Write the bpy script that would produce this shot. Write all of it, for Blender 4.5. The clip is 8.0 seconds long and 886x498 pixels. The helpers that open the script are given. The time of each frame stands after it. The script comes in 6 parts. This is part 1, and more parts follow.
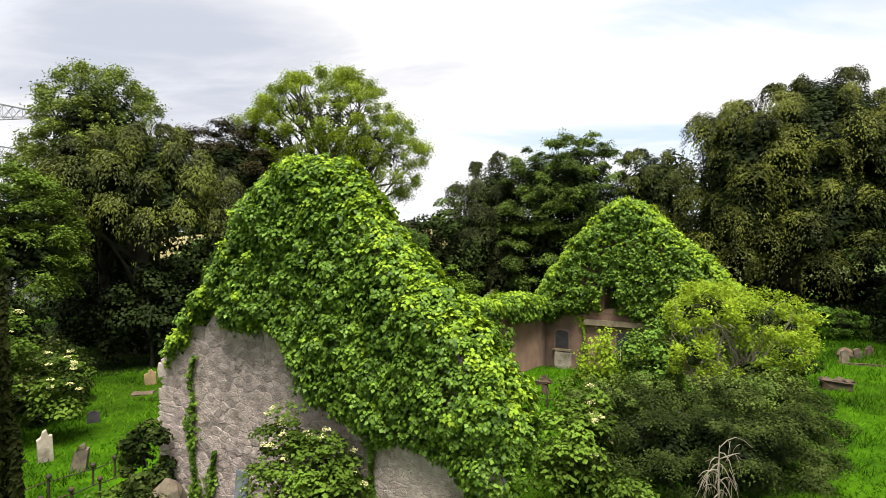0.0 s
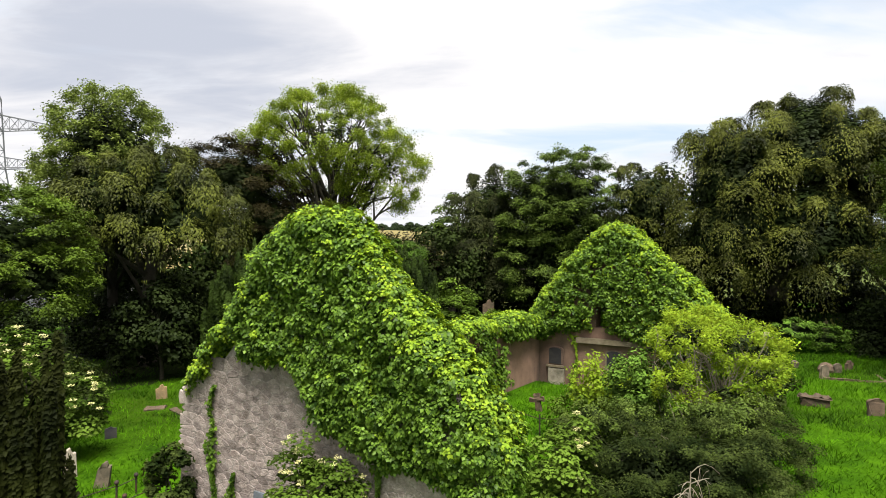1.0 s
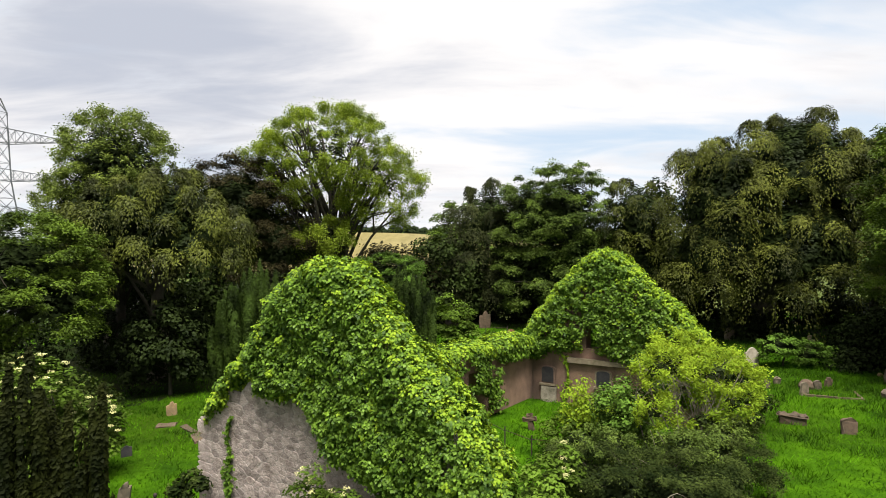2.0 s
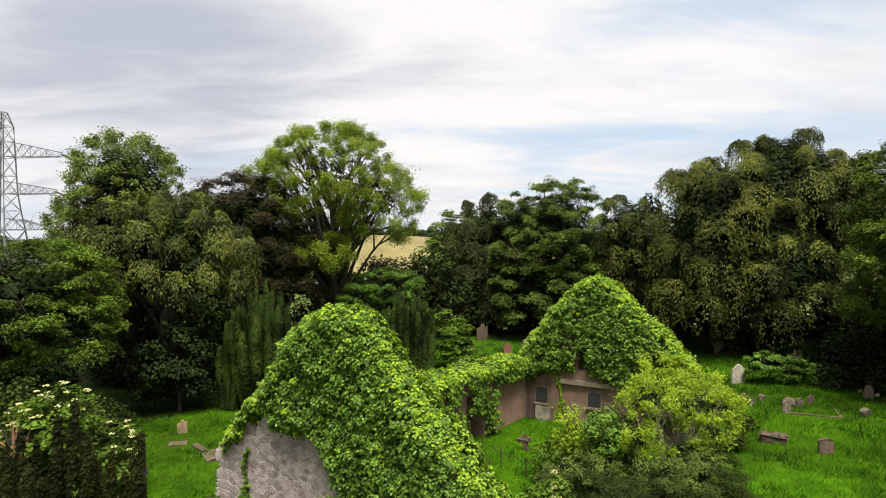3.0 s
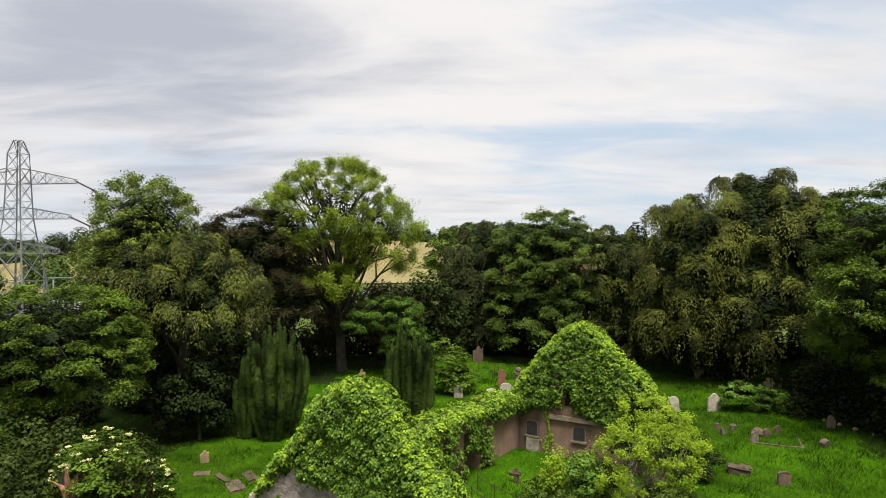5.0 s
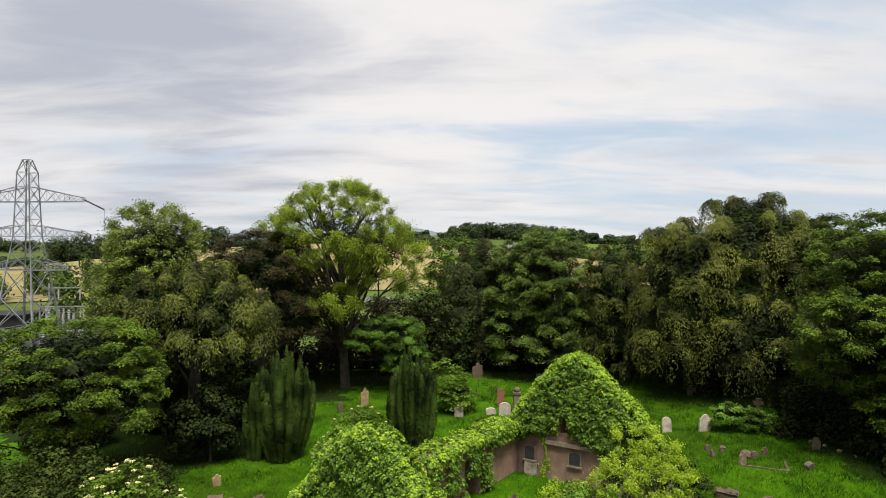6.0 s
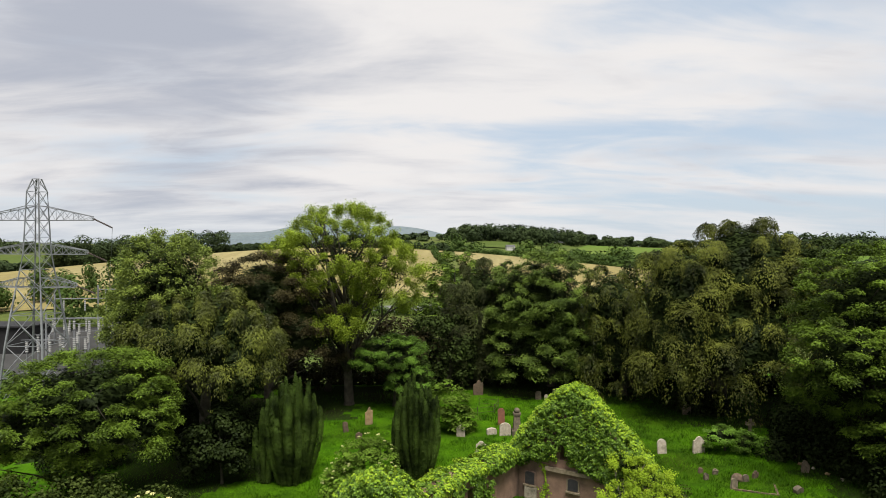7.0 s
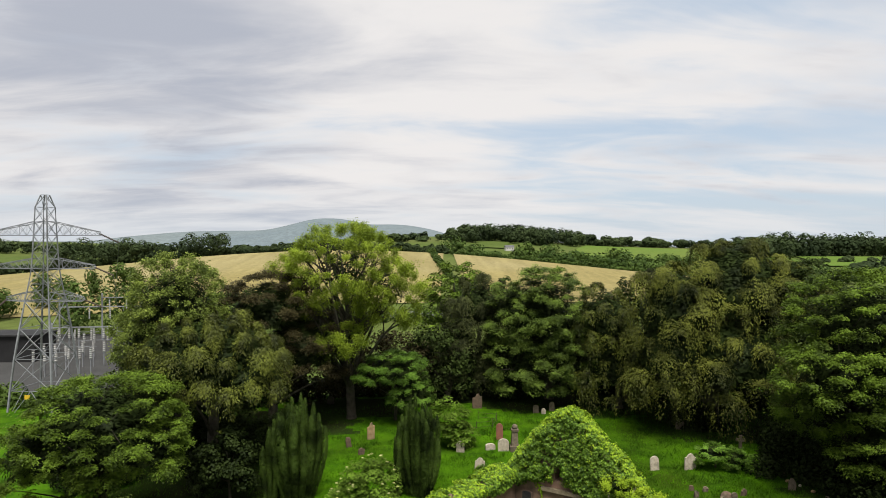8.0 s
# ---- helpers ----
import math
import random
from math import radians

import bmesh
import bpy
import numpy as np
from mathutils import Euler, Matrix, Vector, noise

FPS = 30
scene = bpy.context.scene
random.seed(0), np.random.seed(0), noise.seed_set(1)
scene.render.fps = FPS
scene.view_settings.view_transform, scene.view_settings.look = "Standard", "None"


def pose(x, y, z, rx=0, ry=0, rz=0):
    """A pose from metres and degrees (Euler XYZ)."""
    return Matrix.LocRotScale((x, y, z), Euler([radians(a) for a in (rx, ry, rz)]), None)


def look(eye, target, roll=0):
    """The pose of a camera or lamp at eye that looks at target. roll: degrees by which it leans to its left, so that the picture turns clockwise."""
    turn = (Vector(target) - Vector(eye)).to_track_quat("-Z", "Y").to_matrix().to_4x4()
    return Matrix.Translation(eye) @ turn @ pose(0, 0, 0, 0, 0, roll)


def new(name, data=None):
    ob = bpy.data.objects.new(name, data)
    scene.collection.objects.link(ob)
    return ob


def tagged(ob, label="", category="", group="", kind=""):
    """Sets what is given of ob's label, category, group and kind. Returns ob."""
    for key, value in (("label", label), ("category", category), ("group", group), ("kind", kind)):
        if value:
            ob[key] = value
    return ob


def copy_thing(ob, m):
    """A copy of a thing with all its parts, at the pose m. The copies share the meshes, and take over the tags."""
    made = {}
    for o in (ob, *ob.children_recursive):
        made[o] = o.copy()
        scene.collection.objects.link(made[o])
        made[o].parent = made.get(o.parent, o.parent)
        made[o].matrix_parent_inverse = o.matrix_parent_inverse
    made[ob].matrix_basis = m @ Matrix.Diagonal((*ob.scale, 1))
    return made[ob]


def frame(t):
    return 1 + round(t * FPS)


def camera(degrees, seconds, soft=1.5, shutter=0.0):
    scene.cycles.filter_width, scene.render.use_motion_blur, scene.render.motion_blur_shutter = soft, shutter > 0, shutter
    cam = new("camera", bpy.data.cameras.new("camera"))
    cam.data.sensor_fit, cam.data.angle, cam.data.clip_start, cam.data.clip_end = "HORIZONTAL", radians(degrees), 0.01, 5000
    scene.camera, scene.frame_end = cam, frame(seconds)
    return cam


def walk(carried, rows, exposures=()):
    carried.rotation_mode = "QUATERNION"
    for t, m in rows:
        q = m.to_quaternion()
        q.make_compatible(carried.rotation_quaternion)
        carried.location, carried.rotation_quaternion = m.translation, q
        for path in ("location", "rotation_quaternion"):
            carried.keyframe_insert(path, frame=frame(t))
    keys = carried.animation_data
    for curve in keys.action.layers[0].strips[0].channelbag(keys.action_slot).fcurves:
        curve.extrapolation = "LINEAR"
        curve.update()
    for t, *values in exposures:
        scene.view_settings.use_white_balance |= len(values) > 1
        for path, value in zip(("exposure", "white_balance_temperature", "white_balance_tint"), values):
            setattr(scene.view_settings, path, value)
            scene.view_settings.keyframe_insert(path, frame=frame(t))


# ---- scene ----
# ---- camera ----
cam = camera(70.9, 8.0, soft=0.9)
METRES, EYE, TILT, LEAN, TURN = 18.0, 6.0, 0.0, 0.0, 0.0
ROWS = [
    (0.0, 0.0, 0.0, 0.0, 0.0, -0.0, -0.0),
    (0.5, -0.002, -0.0356, 0.0261, -0.08, 0.01, 0.01),
    (1.0, -0.0022, -0.0758, 0.0555, -0.2, -0.0, -0.03),
    (1.5, -0.003, -0.117, 0.0875, -0.32, -0.02, -0.04),
    (3.0, -0.0095, -0.2404, 0.2013, -0.67, -0.12, -0.09),
    (3.5, -0.0151, -0.2877, 0.2396, -0.75, -0.17, -0.08),
    (4.0, -0.0197, -0.3351, 0.2766, -0.85, -0.19, -0.06),
    (4.5, -0.0217, -0.3791, 0.3119, -0.96, -0.22, -0.13),
    (6.0, -0.036, -0.5161, 0.4754, -1.18, -0.42, -0.12),
    (6.5, -0.0482, -0.5601, 0.5363, -1.25, -0.49, -0.1),
    (7.0, -0.056, -0.6023, 0.5972, -1.31, -0.48, -0.15),
    (7.5, -0.0574, -0.6463, 0.6507, -1.35, -0.56, -0.2),
    (8.0, -0.0633, -0.6898, 0.7096, -1.39, -0.65, -0.18),
]
walk(cam, [(t, pose(0, 0, EYE, TILT, LEAN, TURN) @ pose(METRES * x, METRES * y, METRES * z, 90 + pitch, roll, yaw)) for t, x, y, z, yaw, pitch, roll in ROWS],
     exposures=((0.0, 1.02), (1.5, 0.9), (3.5, 0.73), (4.5, 0.66), (6.5, 0.58), (8.0, 0.54)))

# ---- world and sun: bright broken overcast, the veiled sun high behind the camera's shoulder ----
SUN_AZ, SUN_EL = radians(168), radians(68)       # azimuth from +y towards +x
world = bpy.data.worlds.new("overcast_sky")
scene.world = world
world.use_nodes = True
wt = world.node_tree
wt.nodes.clear()


def wnode(kind, operation=None):
    n = wt.nodes.new(kind)
    if operation:
        n.operation = operation
    return n


def wmath(op, a, b=None, c=None, clamp=False):
    n = wnode("ShaderNodeMath", op)
    n.use_clamp = clamp
    for i, v in enumerate((a, b, c)):
        if v is None:
            continue
        if isinstance(v, (int, float)):
            n.inputs[i].default_value = v
        else:
            wt.links.new(v, n.inputs[i])
    return n.outputs[0]


def wmix(fac, a, b):
    n = wnode("ShaderNodeMix")
    n.data_type = "RGBA"
    for i, v in ((0, fac), (6, a), (7, b)):
        if isinstance(v, (int, float)):
            n.inputs[i].default_value = v
        elif isinstance(v, tuple):
            n.inputs[i].default_value = (*v, 1)
        else:
            wt.links.new(v, n.inputs[i])
    return n.outputs[2]


def wramp(fac, lo, hi):
    n = wnode("ShaderNodeMapRange")
    n.interpolation_type = "SMOOTHSTEP"
    n.inputs[1].default_value, n.inputs[2].default_value = lo, hi
    wt.links.new(fac, n.inputs[0])
    return n.outputs[0]


w_dir = wnode("ShaderNodeTexCoord").outputs["Generated"]
w_sep = wnode("ShaderNodeSeparateXYZ")
wt.links.new(w_dir, w_sep.inputs[0])
# the cloud layer as a slab: directions are laid out on a plane overhead
w_den = wmath("MAXIMUM", wmath("ADD", w_sep.outputs[2], 0.16), 0.05)
w_comb = wnode("ShaderNodeCombineXYZ")
wt.links.new(wmath("DIVIDE", w_sep.outputs[0], w_den), w_comb.inputs[0])
wt.links.new(wmath("DIVIDE", w_sep.outputs[1], w_den), w_comb.inputs[1])


def wnoise(scale, detail, sx, sy, ox, rough=0.5, warp=0.0):
    m = wnode("ShaderNodeMapping")
    m.inputs[1].default_value = (ox, ox * 0.37, ox * 1.7)
    m.inputs[3].default_value = (sx, sy, 1)
    wt.links.new(w_comb.outputs[0], m.inputs[0])
    n = wnode("ShaderNodeTexNoise")
    n.inputs["Scale"].default_value, n.inputs["Detail"].default_value = scale, detail
    n.inputs["Roughness"].default_value, n.inputs["Distortion"].default_value = rough, warp
    wt.links.new(m.outputs[0], n.inputs["Vector"])
    return n.outputs["Fac"]


sky = wnode("ShaderNodeTexSky")
sky.sky_type, sky.sun_disc = "NISHITA", False
sky.sun_elevation, sky.sun_rotation = SUN_EL, SUN_AZ
sky_dim = wnode("ShaderNodeVectorMath", "SCALE")
wt.links.new(sky.outputs[0], sky_dim.inputs[0])
sky_dim.inputs["Scale"].default_value = 0.11
large = wnoise(0.75, 4, 0.75, 1.6, 3.1, 0.5, 0.4)
fine = wnoise(2.0, 6, 0.6, 1.3, 8.4, 0.58, 0.5)


def toward(px, py, pz, lo, hi):
    """1 in the given direction of the sky, falling off to 0."""
    n = wnode("ShaderNodeVectorMath", "DOT_PRODUCT")
    wt.links.new(w_dir, n.inputs[0])
    n.inputs[1].default_value = Vector((px, py, pz)).normalized()
    return wramp(n.outputs["Value"], lo, hi)


body = wmath("ADD", wmath("MULTIPLY", large, 0.6), wmath("MULTIPLY", fine, 0.4))
gap = wmath("MULTIPLY", toward(0.62, 1.0, 0.12, 0.86, 0.998), 0.12)
cover = wramp(wmath("SUBTRACT", body, gap), 0.28, 0.50)
heap = wmath("MULTIPLY", toward(-0.55, 1.0, 0.36, 0.88, 0.995), 0.11)
pale = wmath("MULTIPLY", toward(0.12, 1.0, 0.42, 0.88, 0.995), 0.09)
roll = wmath("ADD", wmath("MULTIPLY", fine, 0.45), wmath("MULTIPLY", wnoise(1.1, 5, 0.7, 1.2, 15.2, 0.5, 0.4), 0.55))
thick = wramp(wmath("SUBTRACT", wmath("ADD", roll, heap), pale), 0.44, 0.74)
veil = wmix(thick, (0.92, 0.895, 0.885), (0.50, 0.53, 0.61))
blue = wmix(0.75, sky_dim.outputs[0], (0.66, 0.77, 0.90))
w_col = wmix(cover, blue, veil)
haze = wmath("SUBTRACT", 1.0, wramp(w_sep.outputs[2], 0.0, 0.09))
w_col = wmix(wmath("MULTIPLY", haze, 0.5), w_col, (0.66, 0.73, 0.80))
w_bg = wnode("ShaderNodeBackground")
wt.links.new(w_col, w_bg.inputs[0])
w_bg.inputs[1].default_value = 0.64
wt.links.new(w_bg.outputs[0], wnode("ShaderNodeOutputWorld").inputs[0])

sun = new("sun", bpy.data.lights.new("sun", "SUN"))
sun.data.energy, sun.data.angle, sun.data.color = 5.6, radians(35), (1.0, 0.96, 0.88)
sun.matrix_world = look((60 * math.sin(SUN_AZ), 60 * math.cos(SUN_AZ), 60 * math.tan(SUN_EL)), (0, 0, 0))

# ---- materials ----


def mat(name, rough=0.8, metal=0.0):
    m = bpy.data.materials.new(name)
    m.use_nodes = True
    p = m.node_tree.nodes["Principled BSDF"]
    p.inputs["Roughness"].default_value, p.inputs["Metallic"].default_value = rough, metal
    return m, m.node_tree, p


def noise_fac(nt, scale, detail=4, rough=0.55, lo=0.35, hi=0.65, vec=None, stretch=None):
    n = nt.nodes.new("ShaderNodeTexNoise")
    n.inputs["Scale"].default_value, n.inputs["Detail"].default_value, n.inputs["Roughness"].default_value = scale, detail, rough
    if vec is None:
        vec = nt.nodes.new("ShaderNodeNewGeometry").outputs["Position"]
    if stretch:
        mp = nt.nodes.new("ShaderNodeMapping")
        mp.inputs[3].default_value = stretch
        nt.links.new(vec, mp.inputs[0])
        vec = mp.outputs[0]
    nt.links.new(vec, n.inputs["Vector"])
    r = nt.nodes.new("ShaderNodeMapRange")
    r.inputs[1].default_value, r.inputs[2].default_value = lo, hi
    nt.links.new(n.outputs["Fac"], r.inputs[0])
    return r.outputs[0]


def mixc(nt, fac, a, b, blend="MIX"):
    n = nt.nodes.new("ShaderNodeMix")
    n.data_type, n.blend_type = "RGBA", blend
    for i, v in ((0, fac), (6, a), (7, b)):
        if isinstance(v, (int, float)):
            n.inputs[i].default_value = v
        elif isinstance(v, tuple):
            n.inputs[i].default_value = (*v, 1)
        else:
            nt.links.new(v, n.inputs[i])
    return n.outputs[2]


def bump(nt, p, fac, strength, dist):
    b = nt.nodes.new("ShaderNodeBump")
    b.inputs["Strength"].default_value, b.inputs["Distance"].default_value = strength, dist
    nt.links.new(fac, b.inputs["Height"])
    nt.links.new(b.outputs[0], p.inputs["Normal"])


def foliage(name, young, old, through_col, rough=0.5, trans=0.3, patch=0.6, sat_leaf=0.2, gloss=0.03):
    """Leaves: each leaf has its own shade between young and old, with patches over the crown."""
    m, nt, p = mat(name, rough)
    isl = nt.nodes.new("ShaderNodeNewGeometry").outputs["Random Per Island"]
    big = noise_fac(nt, patch, 4, 0.6, 0.36, 0.64)
    k = nt.nodes.new("ShaderNodeMath")
    k.operation = "MULTIPLY_ADD"
    nt.links.new(isl, k.inputs[0])
    k.inputs[1].default_value = sat_leaf
    mul = nt.nodes.new("ShaderNodeMath")
    mul.operation = "MULTIPLY"
    nt.links.new(big, mul.inputs[0])
    mul.inputs[1].default_value = 1.0 - sat_leaf
    nt.links.new(mul.outputs[0], k.inputs[2])
    pw = nt.nodes.new("ShaderNodeMath")
    pw.operation = "POWER"
    nt.links.new(k.outputs[0], pw.inputs[0])
    pw.inputs[1].default_value = 1.35
    k = pw
    col = mixc(nt, k.outputs[0], old, young)
    nt.links.new(col, p.inputs["Base Color"])
    p.inputs["Specular IOR Level"].default_value = gloss
    tr = nt.nodes.new("ShaderNodeBsdfTranslucent")
    nt.links.new(mixc(nt, k.outputs[0], tuple(c * 0.55 for c in through_col), through_col), tr.inputs[0])
    mx = nt.nodes.new("ShaderNodeMixShader")
    mx.inputs[0].default_value = trans
    nt.links.new(p.outputs[0], mx.inputs[1])
    nt.links.new(tr.outputs[0], mx.inputs[2])
    nt.links.new(mx.outputs[0], nt.nodes["Material Output"].inputs[0])
    return m


def mineral(name, a, b, stain, scale=3.0, fine_scale=40.0, rough=0.9, vary=0.25, relief=0.01, streak=None, lumps=0.0):
    """Stone, plaster, concrete: two scales of tone, stains, fine relief, and a shade for each piece."""
    m, nt, p = mat(name, rough)
    p.inputs["Specular IOR Level"].default_value = 0.25
    col = mixc(nt, noise_fac(nt, scale, 5, 0.6), a, b)
    col = mixc(nt, noise_fac(nt, scale * 0.35, 4, 0.6, 0.52, 0.75, stretch=streak), col, stain)
    grain = noise_fac(nt, fine_scale, 4, 0.65, 0.3, 0.7)
    col = mixc(nt, 0.4, col, mixc(nt, grain, (0.5, 0.5, 0.5), (1.25, 1.25, 1.25)), "MULTIPLY")
    rnd = nt.nodes.new("ShaderNodeObjectInfo").outputs["Random"]
    col = mixc(nt, vary, col, mixc(nt, rnd, (0.35, 0.32, 0.31), (1.5, 1.45, 1.4)), "MULTIPLY")
    nt.links.new(col, p.inputs["Base Color"])
    if lumps:
        coarse = noise_fac(nt, 9.0, 5, 0.65, 0.25, 0.75)
        col2 = nt.nodes.new("ShaderNodeMath")
        col2.operation = "MULTIPLY_ADD"
        nt.links.new(coarse, col2.inputs[0])
        col2.inputs[1].default_value = lumps
        nt.links.new(grain, col2.inputs[2])
        grain = col2.outputs[0]
    bump(nt, p, grain, 0.6, relief)
    return m


IVY = foliage("ivy_leaf", (0.182, 0.305, 0.033), (0.014, 0.040, 0.0045), (0.19, 0.325, 0.023), 0.42, 0.22, 2.6, 0.6, 0.11)
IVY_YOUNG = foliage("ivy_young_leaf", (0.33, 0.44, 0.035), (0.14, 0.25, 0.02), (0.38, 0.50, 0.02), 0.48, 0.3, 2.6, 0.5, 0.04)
ASH_LEAF = foliage("ash_leaf", (0.28, 0.37, 0.035), (0.085, 0.125, 0.014), (0.26, 0.34, 0.025), 0.5, 0.34, gloss=0.06)
GREY_LEAF = foliage("pale_ash_leaf", (0.215, 0.275, 0.05), (0.065, 0.092, 0.02), (0.15, 0.20, 0.03), 0.5, 0.28, gloss=0.08)
OLIVE_LEAF = foliage("olive_beech_leaf", (0.115, 0.135, 0.02), (0.011, 0.015, 0.0035), (0.045, 0.054, 0.006), 0.5, 0.13, 0.5, gloss=0.1)
COPPER_LEAF = foliage("copper_beech_leaf", (0.0646, 0.0564, 0.0239), (0.0109, 0.0097, 0.0043), (0.0196, 0.0156, 0.0039), 0.45, 0.12)
SYC_LEAF = foliage("sycamore_leaf", (0.135, 0.215, 0.022), (0.014, 0.025, 0.003), (0.085, 0.125, 0.009), 0.5, 0.2, gloss=0.08)
DARK_LEAF = foliage("dark_sycamore_leaf", (0.0401, 0.0618, 0.0141), (0.0076, 0.012, 0.0027), (0.0156, 0.0235, 0.0031), 0.5, 0.12)
MID_LEAF = foliage("green_sycamore_leaf", (0.15, 0.222, 0.034), (0.024, 0.04, 0.008), (0.07, 0.105, 0.012), 0.5, 0.18, gloss=0.08)
WEEP_LEAF = foliage("weeping_beech_leaf", (0.135, 0.152, 0.026), (0.009, 0.013, 0.0038), (0.05, 0.058, 0.008), 0.5, 0.12, 0.35, 0.12, gloss=0.06)
BROWN_LEAF = foliage("brown_beech_leaf", (0.066, 0.078, 0.026), (0.014, 0.017, 0.007), (0.0186, 0.0186, 0.0033), 0.5, 0.12)
YEW_LEAF = foliage("yew_needle", (0.050, 0.084, 0.014), (0.003, 0.006, 0.0012), (0.0207, 0.0331, 0.005), 0.55, 0.12)
CYPRESS_LEAF = foliage("cypress_scale_leaf", (0.021, 0.025, 0.005), (0.004, 0.006, 0.0014), (0.012, 0.018, 0.003), 0.6, 0.08)
HOLLY_LEAF = foliage("glossy_leaf", (0.1517, 0.278, 0.0379), (0.0249, 0.0486, 0.0068), (0.0767, 0.1279, 0.0128), 0.42, 0.2)
ELDER_LEAF = foliage("elder_leaf", (0.1293, 0.2154, 0.0259), (0.0252, 0.0445, 0.0055), (0.0959, 0.1456, 0.0114), 0.5, 0.25)
PALE_ELDER = foliage("pale_elder_leaf", (0.125, 0.20, 0.024), (0.024, 0.045, 0.006), (0.10, 0.16, 0.012), 0.5, 0.2)
BUSH_LEAF = foliage("thorn_leaf", (0.066, 0.09, 0.02), (0.005, 0.011, 0.0025), (0.0533, 0.077, 0.0083), 0.6, 0.2, 1.3, 0.25)
BRAMBLE_LEAF = foliage("bramble_leaf", (0.14, 0.20, 0.035), (0.035, 0.058, 0.011), (0.11, 0.15, 0.02), 0.55, 0.22, 1.3, 0.3, 0.06)
# near-black leaf: shade inside and under the crowns is put into its colour
SHADE_LEAF = foliage("shade_tone_leaf", (0.0245, 0.0364, 0.0091), (0.0056, 0.0098, 0.0028), (0.014, 0.021, 0.0042), 0.5, 0.08, 1.3, 0.25)
SAP_LEAF = foliage("sapling_leaf", (0.30, 0.42, 0.03), (0.12, 0.20, 0.014), (0.3552, 0.4144, 0.0333), 0.5, 0.4)
FAR_LEAF = foliage("far_tree_leaf", (0.0444, 0.0629, 0.0222), (0.0148, 0.0237, 0.0118), (0.037, 0.0518, 0.0148), 0.7, 0.1, 0.02)
HEDGE_LEAF = foliage("hedge_leaf", (0.0666, 0.1036, 0.0222), (0.0222, 0.0407, 0.0104), (0.074, 0.111, 0.0148), 0.6, 0.15, 0.1)
BLADE = foliage("grass_blade", (0.088, 0.22, 0.004), (0.008, 0.03, 0.001), (0.07, 0.185, 0.0035), 0.7, 0.25, 0.45, 0.25, 0.04)
ROUGH_BLADE = foliage("rough_grass_blade", (0.034, 0.085, 0.004), (0.010, 0.028, 0.002), (0.03, 0.07, 0.003), 0.7, 0.2, 0.5, 0.25, 0.04)

BARK = mineral("bark", (0.0814, 0.0703, 0.0518), (0.037, 0.0333, 0.0259), (0.0518, 0.0629, 0.0296), 2.0, 18.0, 0.95, 0.1, 0.02)
DARK_BARK = mineral("dark_brown_bark", (0.0407, 0.0355, 0.0252), (0.0222, 0.02, 0.0148), (0.0333, 0.037, 0.0185), 2.0, 18.0, 0.95, 0.1, 0.02)
TWIG = mineral("bleached_twig", (0.2516, 0.222, 0.1702), (0.1628, 0.1406, 0.1073), (0.1258, 0.1147, 0.0814), 4.0, 30.0, 0.9, 0.2, 0.004)
SPLIT_WOOD = mineral("split_wood", (0.4218, 0.2109, 0.1265), (0.2264, 0.1066, 0.0666), (0.0962, 0.0673, 0.0481), 4.0, 30.0, 0.9, 0.2, 0.01)
RUBBLE = mineral("rubble_stone", (0.42, 0.36, 0.33), (0.28, 0.232, 0.21), (0.18, 0.145, 0.125), 6.0, 28.0, 0.92, 0.45, 0.03, lumps=2.0)
MORTAR = mineral("lime_mortar", (0.42, 0.37, 0.34), (0.29, 0.25, 0.228), (0.16, 0.132, 0.115), 5.0, 22.0, 0.95, 0.0, 0.03, lumps=1.5)
PLASTER = mineral("stained_pink_render", (0.275, 0.172, 0.125), (0.18, 0.115, 0.085), (0.08, 0.06, 0.05), 1.4, 30.0, 0.93, 0.0, 0.008, (1.0, 1.0, 0.25))
LEDGE = mineral("weathered_ledge_stone", (0.2351, 0.1924, 0.1325), (0.1596, 0.13, 0.0836), (0.0798, 0.0798, 0.0304), 3.0, 30.0, 0.92, 0.1, 0.01)
SLATE = mineral("dark_slate", (0.0259, 0.0259, 0.0296), (0.0407, 0.0385, 0.0407), (0.0666, 0.0592, 0.0518), 5.0, 40.0, 0.55, 0.0, 0.003)
GREY_SLATE = mineral("blue_grey_slate", (0.1628, 0.185, 0.2146), (0.1184, 0.1332, 0.1554), (0.0888, 0.0962, 0.0888), 5.0, 40.0, 0.6, 0.0, 0.003)
PALE_STONE = mineral("pale_limestone", (0.41, 0.365, 0.295), (0.27, 0.235, 0.18), (0.1006, 0.0947, 0.0651), 4.0, 30.0, 0.88, 0.15, 0.006)
GREY_STONE = mineral("lichened_grey_stone", (0.145, 0.118, 0.082), (0.082, 0.068, 0.049), (0.071, 0.0663, 0.045), 5.0, 30.0, 0.9, 0.3, 0.01)
BROWN_STONE = mineral("brown_sandstone", (0.1168, 0.0817, 0.0556), (0.0679, 0.0495, 0.0338), (0.0568, 0.0521, 0.0355), 5.0, 30.0, 0.9, 0.3, 0.01)
RED_STONE = mineral("red_sandstone", (0.222, 0.0925, 0.0592), (0.1702, 0.0703, 0.0481), (0.1332, 0.074, 0.0592), 4.0, 30.0, 0.88, 0.1, 0.006)
BUFF_STONE = mineral("buff_sandstone", (0.296, 0.2109, 0.1107), (0.2109, 0.145, 0.0734), (0.1184, 0.0947, 0.0592), 4.0, 30.0, 0.88, 0.1, 0.006)
IRON = mineral("rusted_iron", (0.0444, 0.0296, 0.0237), (0.0207, 0.0185, 0.0178), (0.1036, 0.0444, 0.0222), 8.0, 50.0, 0.75, 0.1, 0.002)
